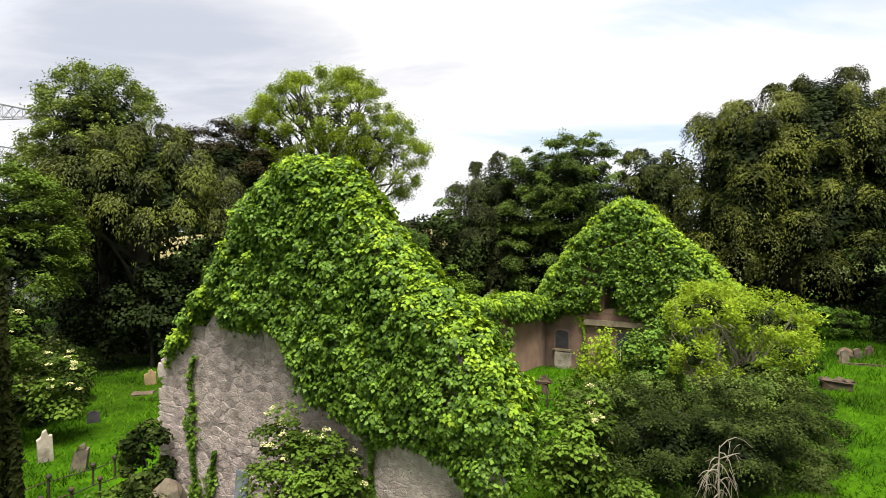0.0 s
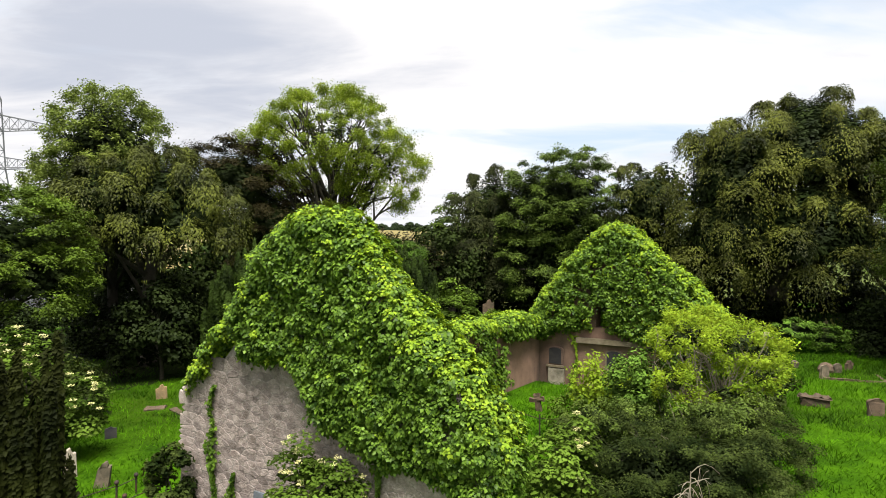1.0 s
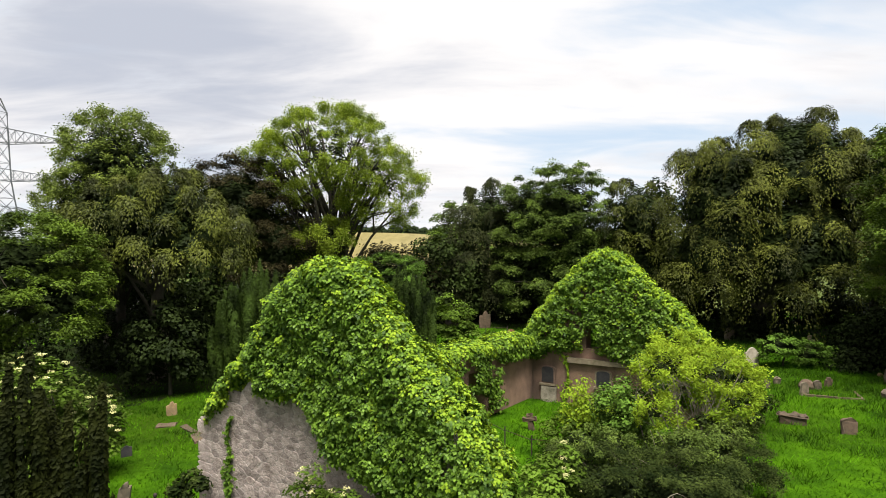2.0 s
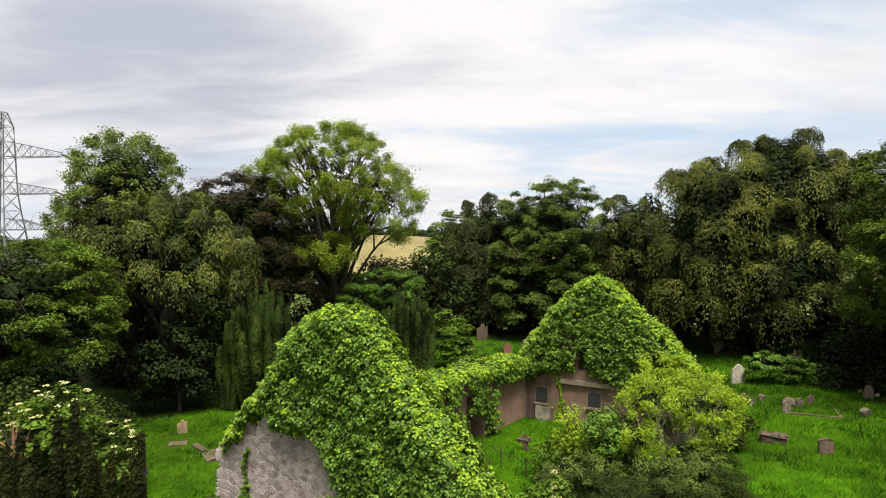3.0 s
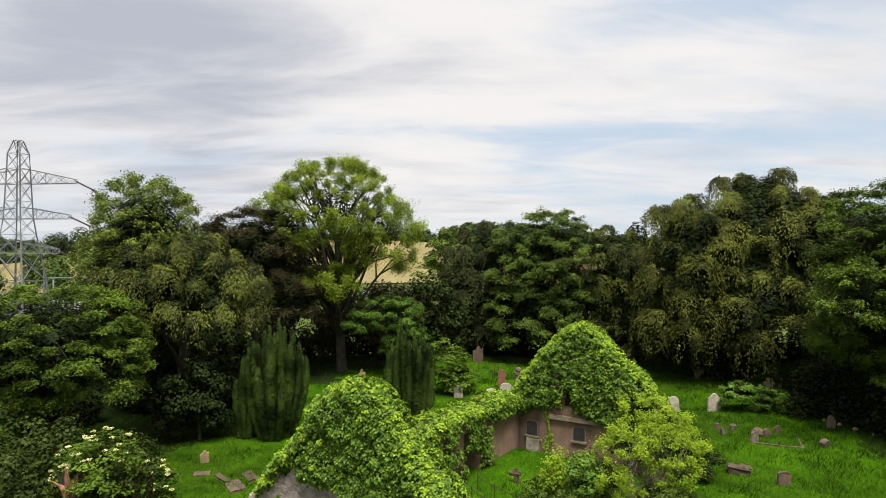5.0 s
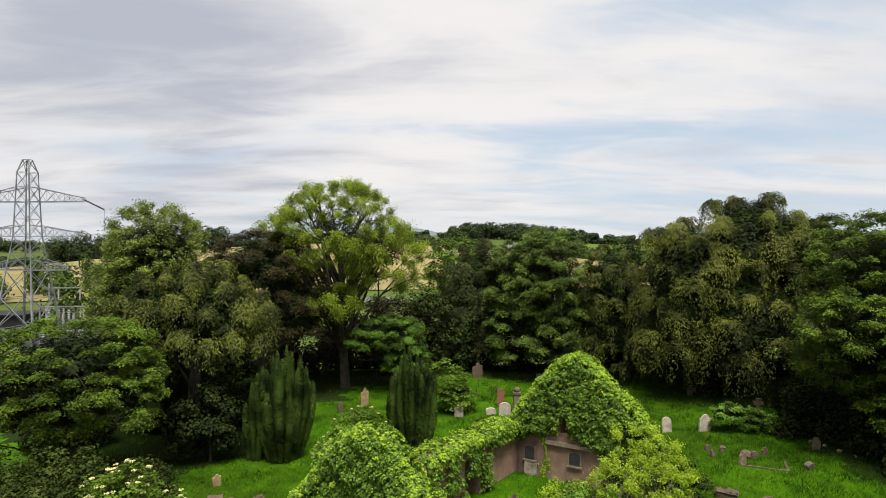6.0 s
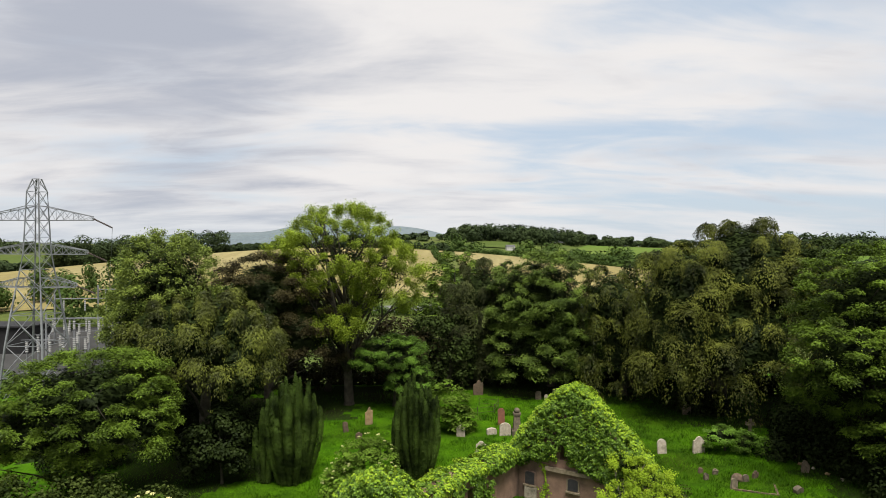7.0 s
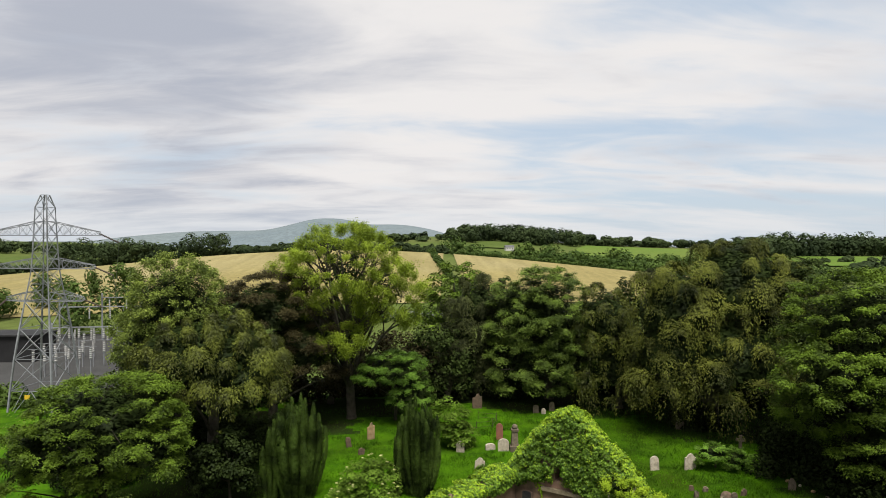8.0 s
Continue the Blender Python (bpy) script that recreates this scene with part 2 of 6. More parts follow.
STEEL = mineral("galvanised_steel", (0.20, 0.208, 0.223), (0.13, 0.138, 0.15), (0.09, 0.09, 0.09), 0.8, 12.0, 0.55, 0.0, 0.001)
INSUL = mineral("brown_porcelain", (0.074, 0.0518, 0.0444), (0.0444, 0.0333, 0.0296), (0.037, 0.0296, 0.0296), 3.0, 20.0, 0.3, 0.0, 0.001)
PORCELAIN = mineral("white_porcelain", (0.296, 0.296, 0.2886), (0.2368, 0.2368, 0.2294), (0.1628, 0.1628, 0.1554), 3.0, 20.0, 0.35, 0.1, 0.001)
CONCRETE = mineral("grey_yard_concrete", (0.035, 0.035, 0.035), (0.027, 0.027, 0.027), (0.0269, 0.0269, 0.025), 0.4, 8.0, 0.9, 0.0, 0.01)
ASPHALT = mineral("worn_asphalt", (0.111, 0.111, 0.1147), (0.0814, 0.0814, 0.0851), (0.0592, 0.0592, 0.0592), 0.5, 12.0, 0.9, 0.0, 0.01)
SHED = mineral("dark_cladding", (0.0111, 0.0111, 0.0126), (0.0167, 0.0167, 0.0177), (0.0074, 0.0074, 0.0074), 0.5, 8.0, 0.7, 0.0, 0.005)
RENDER_W = mineral("white_house_render", (0.42, 0.41, 0.39), (0.36, 0.352, 0.335), (0.296, 0.296, 0.2812), 0.3, 4.0, 0.9, 0.0, 0.01)
ROOF_S = mineral("grey_roof_slate", (0.0962, 0.0962, 0.1036), (0.074, 0.074, 0.0814), (0.0592, 0.0592, 0.0592), 0.4, 4.0, 0.8, 0.0, 0.01)
PETAL = mineral("cream_petal", (0.50, 0.49, 0.22), (0.44, 0.43, 0.18), (0.45, 0.42, 0.16), 3.0, 20.0, 0.8, 0.2, 0.002)
YELLOW = mineral("yellow_sign", (0.555, 0.37, 0.0222), (0.481, 0.3108, 0.0222), (0.37, 0.2442, 0.0222), 1.0, 9.0, 0.6, 0.0, 0.001)


def field_mat(name, a, b, c, scale, rows_dir=None, row_scale=0.0):
    m, nt, p = mat(name, 0.95)
    p.inputs["Specular IOR Level"].default_value = 0.04
    col = mixc(nt, noise_fac(nt, scale, 5, 0.6, 0.3, 0.7), a, b)
    col = mixc(nt, noise_fac(nt, scale * 0.15, 3, 0.5, 0.45, 0.75), col, c)
    fine_n = noise_fac(nt, scale * 9, 4, 0.7, 0.25, 0.75)
    col = mixc(nt, 0.55, col, mixc(nt, fine_n, (0.5, 0.5, 0.5), (1.35, 1.35, 1.35)), "MULTIPLY")
    if rows_dir:
        st = noise_fac(nt, row_scale, 2, 0.5, 0.35, 0.65, stretch=rows_dir)
        col = mixc(nt, 0.35, col, mixc(nt, st, (0.7, 0.7, 0.7), (1.2, 1.2, 1.2)), "MULTIPLY")
    nt.links.new(col, p.inputs["Base Color"])
    bump(nt, p, fine_n, 0.7, 0.08)
    return m


GRASS = field_mat("churchyard_grass", (0.014, 0.046, 0.001), (0.052, 0.128, 0.0022), (0.018, 0.03, 0.002), 0.6)
# darker ground for under the crowns: their shade is put into the colour
SHADE_GROUND = field_mat("shade_dark_ground", (0.010, 0.020, 0.003), (0.016, 0.028, 0.004), (0.014, 0.013, 0.006), 1.5)
MEADOW = field_mat("far_pasture", (0.0444, 0.0666, 0.0148), (0.0629, 0.0851, 0.0207), (0.0814, 0.0888, 0.0296), 0.05)
STUBBLE = field_mat("ripe_barley", (0.185, 0.1554, 0.0651), (0.148, 0.1258, 0.0518), (0.2072, 0.1813, 0.0962), 0.08, (1.0, 0.06, 1.0), 0.3)
BRIGHT_FIELD = field_mat("bright_pasture", (0.0592, 0.1009, 0.0173), (0.074, 0.114, 0.02), (0.0888, 0.1099, 0.0266), 0.05)
# blue-grey is aerial haze, mixed into the base colour
MOUNTAIN = field_mat("hazed_moor", (0.108, 0.132, 0.144), (0.092, 0.116, 0.132), (0.12, 0.14, 0.144), 0.004)
EARTH = mineral("dark_soil", (0.037, 0.0311, 0.0222), (0.0222, 0.02, 0.0148), (0.0296, 0.037, 0.0148), 2.0, 20.0, 0.95, 0.0, 0.03)

# ---- helpers for meshes ----
rng = np.random.default_rng(7)


def sstep(x, a, b):
    t = np.clip((x - a) / (b - a), 0, 1)
    return t * t * (3 - 2 * t)


def ground_z(x, y):
    """Height of the land: a churchyard on a gentle slope, a hollow behind its trees, a barley hill, then rolling country."""
    x, y = np.asarray(x, float), np.asarray(y, float)
    yard = -1.05 + 0.0245 * np.clip(x, -25, 40) + 0.0343 * np.clip(y, -20, 58)
    yard = yard + 0.05 * np.sin(x * 0.55 + 0.7 * np.sin(y * 0.3)) * np.cos(y * 0.47) - 1.6 * sstep(-x, 26, 45)
    # earth and rubble have built up inside the nave
    u, v = x * 0.8387 - y * 0.5446, x * 0.5446 + y * 0.8387
    yard = yard + 0.58 * sstep(u, -14.0, -12.6) * (1 - sstep(u, -5.6, -3.4)) * sstep(v, 11.0, 15.0) * (1 - sstep(v, 26.6, 28.0))
    out = sstep(y, 58, 78)
    hill = 17.3 * np.exp(-((x + 36) / 148) ** 2) * (np.clip((y - 82) / 175, 0, 1) - 0.5 * sstep(y, 262, 480))
    far = sstep(y, 380, 760) * (14 + 7 * np.sin(x * 0.008 + 1.0)) + 6 * sstep(x, 140, 420) * sstep(y, 150, 420)
    return yard * (1 - out) + out * (-2.6) + hill + far - 25 * sstep(y, 1000, 1900) - 30 * sstep(np.abs(x), 900, 2500)


def gz(x, y):
    return float(ground_z(x, y))


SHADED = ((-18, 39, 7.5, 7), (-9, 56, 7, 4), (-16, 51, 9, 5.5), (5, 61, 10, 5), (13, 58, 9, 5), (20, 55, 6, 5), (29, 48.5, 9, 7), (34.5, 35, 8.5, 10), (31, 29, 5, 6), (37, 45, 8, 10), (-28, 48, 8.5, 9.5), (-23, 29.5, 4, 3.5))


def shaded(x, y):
    """Where the ground is coloured darker to stand for shade under dense crowns, with a ragged edge."""
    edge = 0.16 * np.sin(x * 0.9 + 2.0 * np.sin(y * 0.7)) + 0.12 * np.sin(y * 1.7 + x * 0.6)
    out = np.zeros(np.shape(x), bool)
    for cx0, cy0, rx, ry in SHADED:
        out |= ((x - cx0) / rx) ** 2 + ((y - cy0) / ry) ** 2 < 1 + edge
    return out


def raw_mesh(name, verts, loops, starts, totals, material):
    me = bpy.data.meshes.new(name)
    me.vertices.add(len(verts))
    me.vertices.foreach_set("co", np.asarray(verts, np.float32).ravel())
    me.loops.add(len(loops))
    me.loops.foreach_set("vertex_index", np.asarray(loops, np.int32))
    me.polygons.add(len(starts))
    me.polygons.foreach_set("loop_start", np.asarray(starts, np.int32))
    me.polygons.foreach_set("loop_total", np.asarray(totals, np.int32))
    me.update(calc_edges=True)
    me.validate()
    me.materials.append(material)
    return me


def unit(v):
    return v / np.maximum(np.linalg.norm(v, axis=1, keepdims=True), 1e-9)


def leaf_mesh(name, pts, nrm, size, material, aspect=0.7, droop=0.0, fold=0.18, tip=None, single=False):
    """One folded leaf at each point, facing nrm; droop turns the tips down. single: a plain three-cornered leaf."""
    n = len(pts)
    nrm = unit(nrm)
    tan = rng.normal(size=(n, 3)) if tip is None else np.array(tip, float)
    tan[:, 2] -= droop
    tan = unit(tan - nrm * np.sum(tan * nrm, axis=1, keepdims=True))
    side = np.cross(nrm, tan)
    s = np.broadcast_to(np.asarray(size, float), (n,))[:, None]
    if single:
        v = np.empty((n, 3, 3))
        v[:, 0] = pts - tan * s * 0.45 + side * s * aspect * 0.45
        v[:, 1] = pts - tan * s * 0.35 - side * s * aspect * 0.45
        v[:, 2] = pts + tan * s * 0.65
        return raw_mesh(name, v.reshape(-1, 3), np.arange(3 * n), np.arange(n) * 3, np.full(n, 3), material)
    v = np.empty((n, 4, 3))
    v[:, 0] = pts - tan * s * 0.5
    v[:, 1] = pts + side * s * aspect * 0.5 + nrm * s * fold - tan * s * 0.08
    v[:, 2] = pts + tan * s * 0.5 - nrm * s * 0.06
    v[:, 3] = pts - side * s * aspect * 0.5 + nrm * s * fold - tan * s * 0.08
    base = (np.arange(n) * 4)[:, None]
    loops = (base + np.array([0, 1, 2, 0, 2, 3])).ravel()
    starts = np.arange(2 * n) * 3
    return raw_mesh(name, v.reshape(-1, 3), loops, starts, np.full(2 * n, 3), material)


def mesh_of(name, bm, material, smooth=False):
    me = bpy.data.meshes.new(name)
    bmesh.ops.recalc_face_normals(bm, faces=bm.faces[:])
    bm.to_mesh(me)
    bm.free()
    me.materials.append(material)
    if smooth:
        me.polygons.foreach_set("use_smooth", [True] * len(me.polygons))
    return me


def part(name, data, material=None, parent=None, label="", smooth=False):
    """Links a bmesh or mesh as one object, under a thing or a part."""
    me = data if isinstance(data, bpy.types.Mesh) else mesh_of(name, data, material, smooth)
    ob = new(name, me)
    if parent is not None:
        ob.parent = parent
    if label:
        ob["label"] = label
    return ob


def thing(name, m, label, category, group="", kind=""):
    ob = new(name)
    ob.matrix_world = m
    ob.empty_display_size = 0.3
    return tagged(ob, label, category, group, kind)


def tube(bm, pts, radii, seg=6):
    """A tapered limb through the points."""
    rings = []
    for i, p in enumerate(pts):
        p = Vector(p)
        d = Vector(pts[min(i + 1, len(pts) - 1)]) - Vector(pts[max(i - 1, 0)])
        d = d.normalized() if d.length > 1e-6 else Vector((0, 0, 1))
        a = d.orthogonal().normalized()
        b = d.cross(a)
        rings.append([bm.verts.new(p + (a * math.cos(k * math.tau / seg) + b * math.sin(k * math.tau / seg)) * radii[i]) for k in range(seg)])
    for r0, r1 in zip(rings, rings[1:]):
        best = min(range(seg), key=lambda s: (r1[s].co - r0[0].co).length)
        for k in range(seg):
            bm.faces.new((r0[k], r0[(k + 1) % seg], r1[(k + 1 + best) % seg], r1[(k + best) % seg]))
    bm.faces.new(rings[0][::-1])
    bm.faces.new(rings[-1])


def box(bm, x0, x1, y0, y1, z0, z1):
    vs = [bm.verts.new(c) for c in ((x0, y0, z0), (x1, y0, z0), (x1, y1, z0), (x0, y1, z0), (x0, y0, z1), (x1, y0, z1), (x1, y1, z1), (x0, y1, z1))]
    for f in ((0, 3, 2, 1), (4, 5, 6, 7), (0, 1, 5, 4), (1, 2, 6, 5), (2, 3, 7, 6), (3, 0, 4, 7)):
        bm.faces.new([vs[i] for i in f])
    return vs


def bar(bm, a, b, w):
    """A square bar from a to b."""
    a, b = Vector(a), Vector(b)
    tube(bm, [a, b], [w * 0.7, w * 0.7], 4)


def extrude_outline(bm, outline, y0, y1):
    """A slab with the outline (x, z) between y0 and y1."""
    f = [bm.verts.new((x, y0, z)) for x, z in outline]
    b = [bm.verts.new((x, y1, z)) for x, z in outline]
    bm.faces.new(f)
    bm.faces.new(b[::-1])
    n = len(f)
    for i in range(n):
        bm.faces.new((f[i], b[i], b[(i + 1) % n], f[(i + 1) % n]))


def rough_up(bm, amount, scale, seed):
    off = Vector((seed * 3.7, seed * 1.3, seed * 5.1))
    for v in bm.verts:
        v.co += noise.noise_vector(v.co * scale + off) * amount


# ---- the land ----


def land_axis(near, step, far):
    inner = np.arange(-near, near + 0.1, step)
    outer = near + step + np.cumsum(step * 1.16 ** np.arange(1, 60))
    outer = outer[outer < far]
    return np.concatenate([-outer[::-1], inner, outer])


xs = land_axis(50, 0.8, 4600)
ys = land_axis(50, 0.8, 4900) + 26
gx, gy = np.meshgrid(xs, ys)
nx, ny = len(xs), len(ys)
quad = (np.arange(ny - 1)[:, None] * nx + np.arange(nx - 1)[None, :]).ravel()[:, None] + np.array([0, 1, nx + 1, nx])
me = raw_mesh("ground", np.stack([gx, gy, ground_z(gx, gy)], -1).reshape(-1, 3), quad.ravel(), np.arange(len(quad)) * 4, np.full(len(quad), 4), GRASS)
me.materials.append(MEADOW)
me.materials.append(SHADE_GROUND)
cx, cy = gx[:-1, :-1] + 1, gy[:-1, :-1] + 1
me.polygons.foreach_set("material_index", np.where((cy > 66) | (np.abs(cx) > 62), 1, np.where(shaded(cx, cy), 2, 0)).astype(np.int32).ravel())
me.polygons.foreach_set("use_smooth", [True] * len(me.polygons))
tagged(new("ground", me), "lush green churchyard grass running out to rolling pasture", "ground", kind="structure")


def sheet(name, corners, n, lift, material, label, category):
    """A piece of land cover between four corners, laid on the ground."""
    u, v = np.meshgrid(np.linspace(0, 1, n), np.linspace(0, 1, n))
    c = np.array(corners, float)
    p = ((1 - u) * (1 - v))[..., None] * c[0] + (u * (1 - v))[..., None] * c[1] + (u * v)[..., None] * c[2] + ((1 - u) * v)[..., None] * c[3]
    z = ground_z(p[..., 0], p[..., 1]) + lift
    q = (np.arange(n - 1)[:, None] * n + np.arange(n - 1)[None, :]).ravel()[:, None] + np.array([0, 1, n + 1, n])
    m = raw_mesh(name, np.dstack([p, z]).reshape(-1, 3), q.ravel(), np.arange(len(q)) * 4, np.full(len(q), 4), material)
    return tagged(new(name, m), label, category, kind="structure")


sheet("barley_field", ((-300, 94), (2, 145), (6, 268), (-290, 262)), 60, 0.25, STUBBLE, "pale gold barley field on a hillside with tramlines", "field")
sheet("barley_field", ((10, 142), (110, 175), (150, 262), (10, 268)), 50, 0.25, STUBBLE, "pale gold barley field sloping down behind a hedge", "field")
sheet("pasture", ((100, 480), (300, 470), (330, 640), (170, 660)), 30, 1.0, BRIGHT_FIELD, "bright green pasture on a far rise", "field")
sheet("pasture", ((290, 430), (420, 400), (470, 520), (330, 540)), 30, 1.0, BRIGHT_FIELD, "bright green pasture below far woods", "field")
sheet("pasture", ((10, 560), (70, 560), (85, 640), (10, 640)), 16, 1.0, MEADOW, "pale rough pasture beside a far wood", "field")
sheet("road", ((-40, 120), (42, 134), (42, 141), (-40, 127)), 24, 0.35, ASPHALT, "grey worn asphalt road behind the churchyard trees", "road")
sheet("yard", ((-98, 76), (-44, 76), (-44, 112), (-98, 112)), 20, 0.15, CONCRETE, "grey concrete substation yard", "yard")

# far moor; the haze of distance is put into its colour
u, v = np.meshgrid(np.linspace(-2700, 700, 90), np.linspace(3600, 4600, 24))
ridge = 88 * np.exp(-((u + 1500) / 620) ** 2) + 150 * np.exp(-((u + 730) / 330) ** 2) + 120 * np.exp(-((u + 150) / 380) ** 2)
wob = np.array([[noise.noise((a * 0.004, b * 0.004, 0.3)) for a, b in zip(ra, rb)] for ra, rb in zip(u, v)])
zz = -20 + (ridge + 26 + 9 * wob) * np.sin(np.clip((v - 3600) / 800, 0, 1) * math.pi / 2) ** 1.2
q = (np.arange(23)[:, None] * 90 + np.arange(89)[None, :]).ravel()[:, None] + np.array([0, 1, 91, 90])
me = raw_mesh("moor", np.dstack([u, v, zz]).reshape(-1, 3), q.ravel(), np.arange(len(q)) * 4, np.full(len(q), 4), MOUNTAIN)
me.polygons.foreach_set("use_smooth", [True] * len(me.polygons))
tagged(new("backdrop_moor", me), "distant rounded moorland hill, blue-grey haze put into its colour", "hill", kind="structure")

# ---- the ruined church ----
CH_A = np.array([math.sin(radians(33)), math.cos(radians(33)), 0.0])     # along the nave
CH_C = np.array([math.cos(radians(33)), -math.sin(radians(33)), 0.0])    # across it


def nave(u, v, z=0.0):
    """A place in the church: u across, v along, z up."""
    p = CH_C * u + CH_A * v
    return Vector((p[0], p[1], z))


NAVE_M = Matrix(((CH_C[0], CH_A[0], 0, 0), (CH_C[1], CH_A[1], 0, 0), (0, 0, 1, 0), (0, 0, 0, 1)))
church = thing("ruined_church", NAVE_M, "roofless ruined rubble church smothered in ivy", "ruin", kind="structure")

# near gable
bm = bmesh.new()
extrude_outline(bm, [(-14.35, -1.2), (-5.2, -1.2), (-5.2, 2.8), (-6.0, 3.8), (-7.9, 5.7), (-8.8, 6.5), (-10.0, 6.5), (-11.4, 5.6), (-13.0, 3.95), (-14.35, 3.0)], 9.36, 10.15)
near_gable = part("gable_wall", bm, MORTAR, church, "pale rubble gable wall with open joints")

# far gable with a small window slit: left, right, below and above the slit
bm = bmesh.new()
extrude_outline(bm, [(-12.8, -0.6), (-9.0, -0.6), (-9.0, 6.6), (-9.6, 6.0), (-11.1, 4.5), (-12.6, 2.8)], 26.95, 27.7)
extrude_outline(bm, [(-8.35, -0.6), (-3.2, -0.6), (-3.4, 2.9), (-4.9, 4.5), (-6.4, 5.7), (-7.3, 6.7), (-7.8, 6.95), (-8.35, 6.9)], 26.95, 27.7)
extrude_outline(bm, [(-9.0, -0.6), (-8.35, -0.6), (-8.35, 3.35), (-9.0, 3.35)], 26.952, 27.698)
extrude_outline(bm, [(-9.0, 4.35), (-8.35, 4.35), (-8.35, 6.89), (-9.0, 6.6)], 26.952, 27.698)
part("far_gable_wall", bm, PLASTER, church, "pink stained rendered gable with a window slit")

# side wall with a doorway; it runs a little skew to the axis


def side_u(v):
    return -13.15 + (v - 10.0) * 0.08


bm = bmesh.new()
for v0, v1, z0, z1 in ((10.16, 21.2, -1.0, 3.6), (21.2, 22.7, 2.7, 3.5), (22.7, 26.94, -0.7, 3.3)):
    vs = box(bm, 0, 1, v0, v1, z0, z1)
    for w in vs:
        w.co.x = side_u(w.co.y) - (1.1 if w.co.x < 0.5 else 0.0)
part("side_wall", bm, PLASTER, church, "pink stained rendered side wall with a doorway")
bm = bmesh.new()
extrude_outline(bm, [(-9.85, 2.62), (-5.6, 2.62), (-5.6, 2.82), (-9.85, 2.86)], 26.72, 26.948)
bmesh.ops.bevel(bm, geom=bm.edges[:], offset=0.03, segments=1)
rough_up(bm, 0.03, 2.0, 4)
part("ledge", bm, LEDGE, church, "projecting weathered stone ledge")
bm = bmesh.new()
extrude_outline(bm, [(-12.0, -0.6), (-4.0, -0.6), (-4.0, 0.55), (-12.0, 0.42)], 26.86, 26.948)
part("plinth", bm, PLASTER, church)


def wall_tablet(u, z, w, hgt, arched, label):
    m = Matrix.Translation(nave(u, 26.945, z)) @ Matrix.Rotation(-radians(33), 4, "Z")
    t = thing("memorial_tablet", m, label, "tablet", "wall tablets")
    top = [(w / 2 * math.cos(a), hgt - w * 0.18 + w * 0.18 * math.sin(a)) for a in np.linspace(0, math.pi, 9)] if arched else [(w / 2, hgt), (-w / 2, hgt)]
    bm = bmesh.new()
    extrude_outline(bm, [(x * 1.28, zz * 1.12 - 0.05) for x, zz in ([(-w / 2, 0), (w / 2, 0)] + top)], -0.07, 0.0)
    bmesh.ops.bevel(bm, geom=bm.edges[:], offset=0.015, segments=1)
    part("surround", bm, LEDGE if w > 0.63 else PLASTER, t, "stone surround")
    bm = bmesh.new()
    extrude_outline(bm, [(-w / 2, 0), (w / 2, 0)] + top, -0.10, -0.071)
    part("panel", bm, SLATE, t, "dark slate panel")
    bm = bmesh.new()
    box(bm, -w * 0.7, w * 0.7, -0.16, 0.0, -0.16, -0.06)
    part("shelf", bm, LEDGE, t)
    return t


wall_tablet(-10.95, 1.5, 0.62, 0.78, True, "dark slate memorial tablet with arched head on render")
wall_tablet(-8.1, 1.62, 0.64, 0.72, True, "dark slate memorial tablet in a pale stone surround")
bm = bmesh.new()
extrude_outline(bm, [(-11.3, 0.5), (-10.5, 0.5), (-10.48, 1.28), (-11.28, 1.3)], 26.80, 26.938)
rough_up(bm, 0.02, 3.0, 2)
part("base_slab", bm, PALE_STONE, church, "pale flaking stone base under a wall tablet")

# slate leaning on the near gable
bm = bmesh.new()
extrude_outline(bm, [(-0.17, 0), (0.17, 0), (0.17, 1.75), (-0.17, 1.75)], -0.03, 0.03)
bmesh.ops.bevel(bm, geom=bm.edges[:], offset=0.008, segments=1)
ob = part("slate_slab", bm, GREY_SLATE)
ob.matrix_world = Matrix.Translation(nave(-11.35, 9.05, gz(*nave(-11.35, 9.05)[:2]) - 0.02)) @ Matrix.Rotation(-radians(33), 4, "Z") @ Matrix.Rotation(radians(-6), 4, "X")
tagged(ob, "blue-grey slate slab leaning on the gable wall", "slab")

# ---- ivy ----


def noise_many(p, scale, seed):
    off = Vector((seed * 7.1, seed * 2.3, seed * 4.9))
    return np.array([noise.noise(Vector(q) * scale + off) for q in p])


def edge_dist(pu, pz, outline):
    """Distance from points to the outline, and whether they lie inside."""
    o = np.array(outline)
    d = np.full(len(pu), 1e9)
    inside = np.zeros(len(pu), bool)
    for (x0, z0), (x1, z1) in zip(o, np.roll(o, -1, axis=0)):
        ex, ez = x1 - x0, z1 - z0
        t = np.clip(((pu - x0) * ex + (pz - z0) * ez) / (ex * ex + ez * ez), 0, 1)
        d = np.minimum(d, np.hypot(pu - x0 - t * ex, pz - z0 - t * ez))
        hit = ((z0 > pz) != (z1 > pz)) & (pu < (x1 - x0) * (pz - z0) / (z1 - z0 + 1e-12) + x0)
        inside ^= hit
    return d, inside


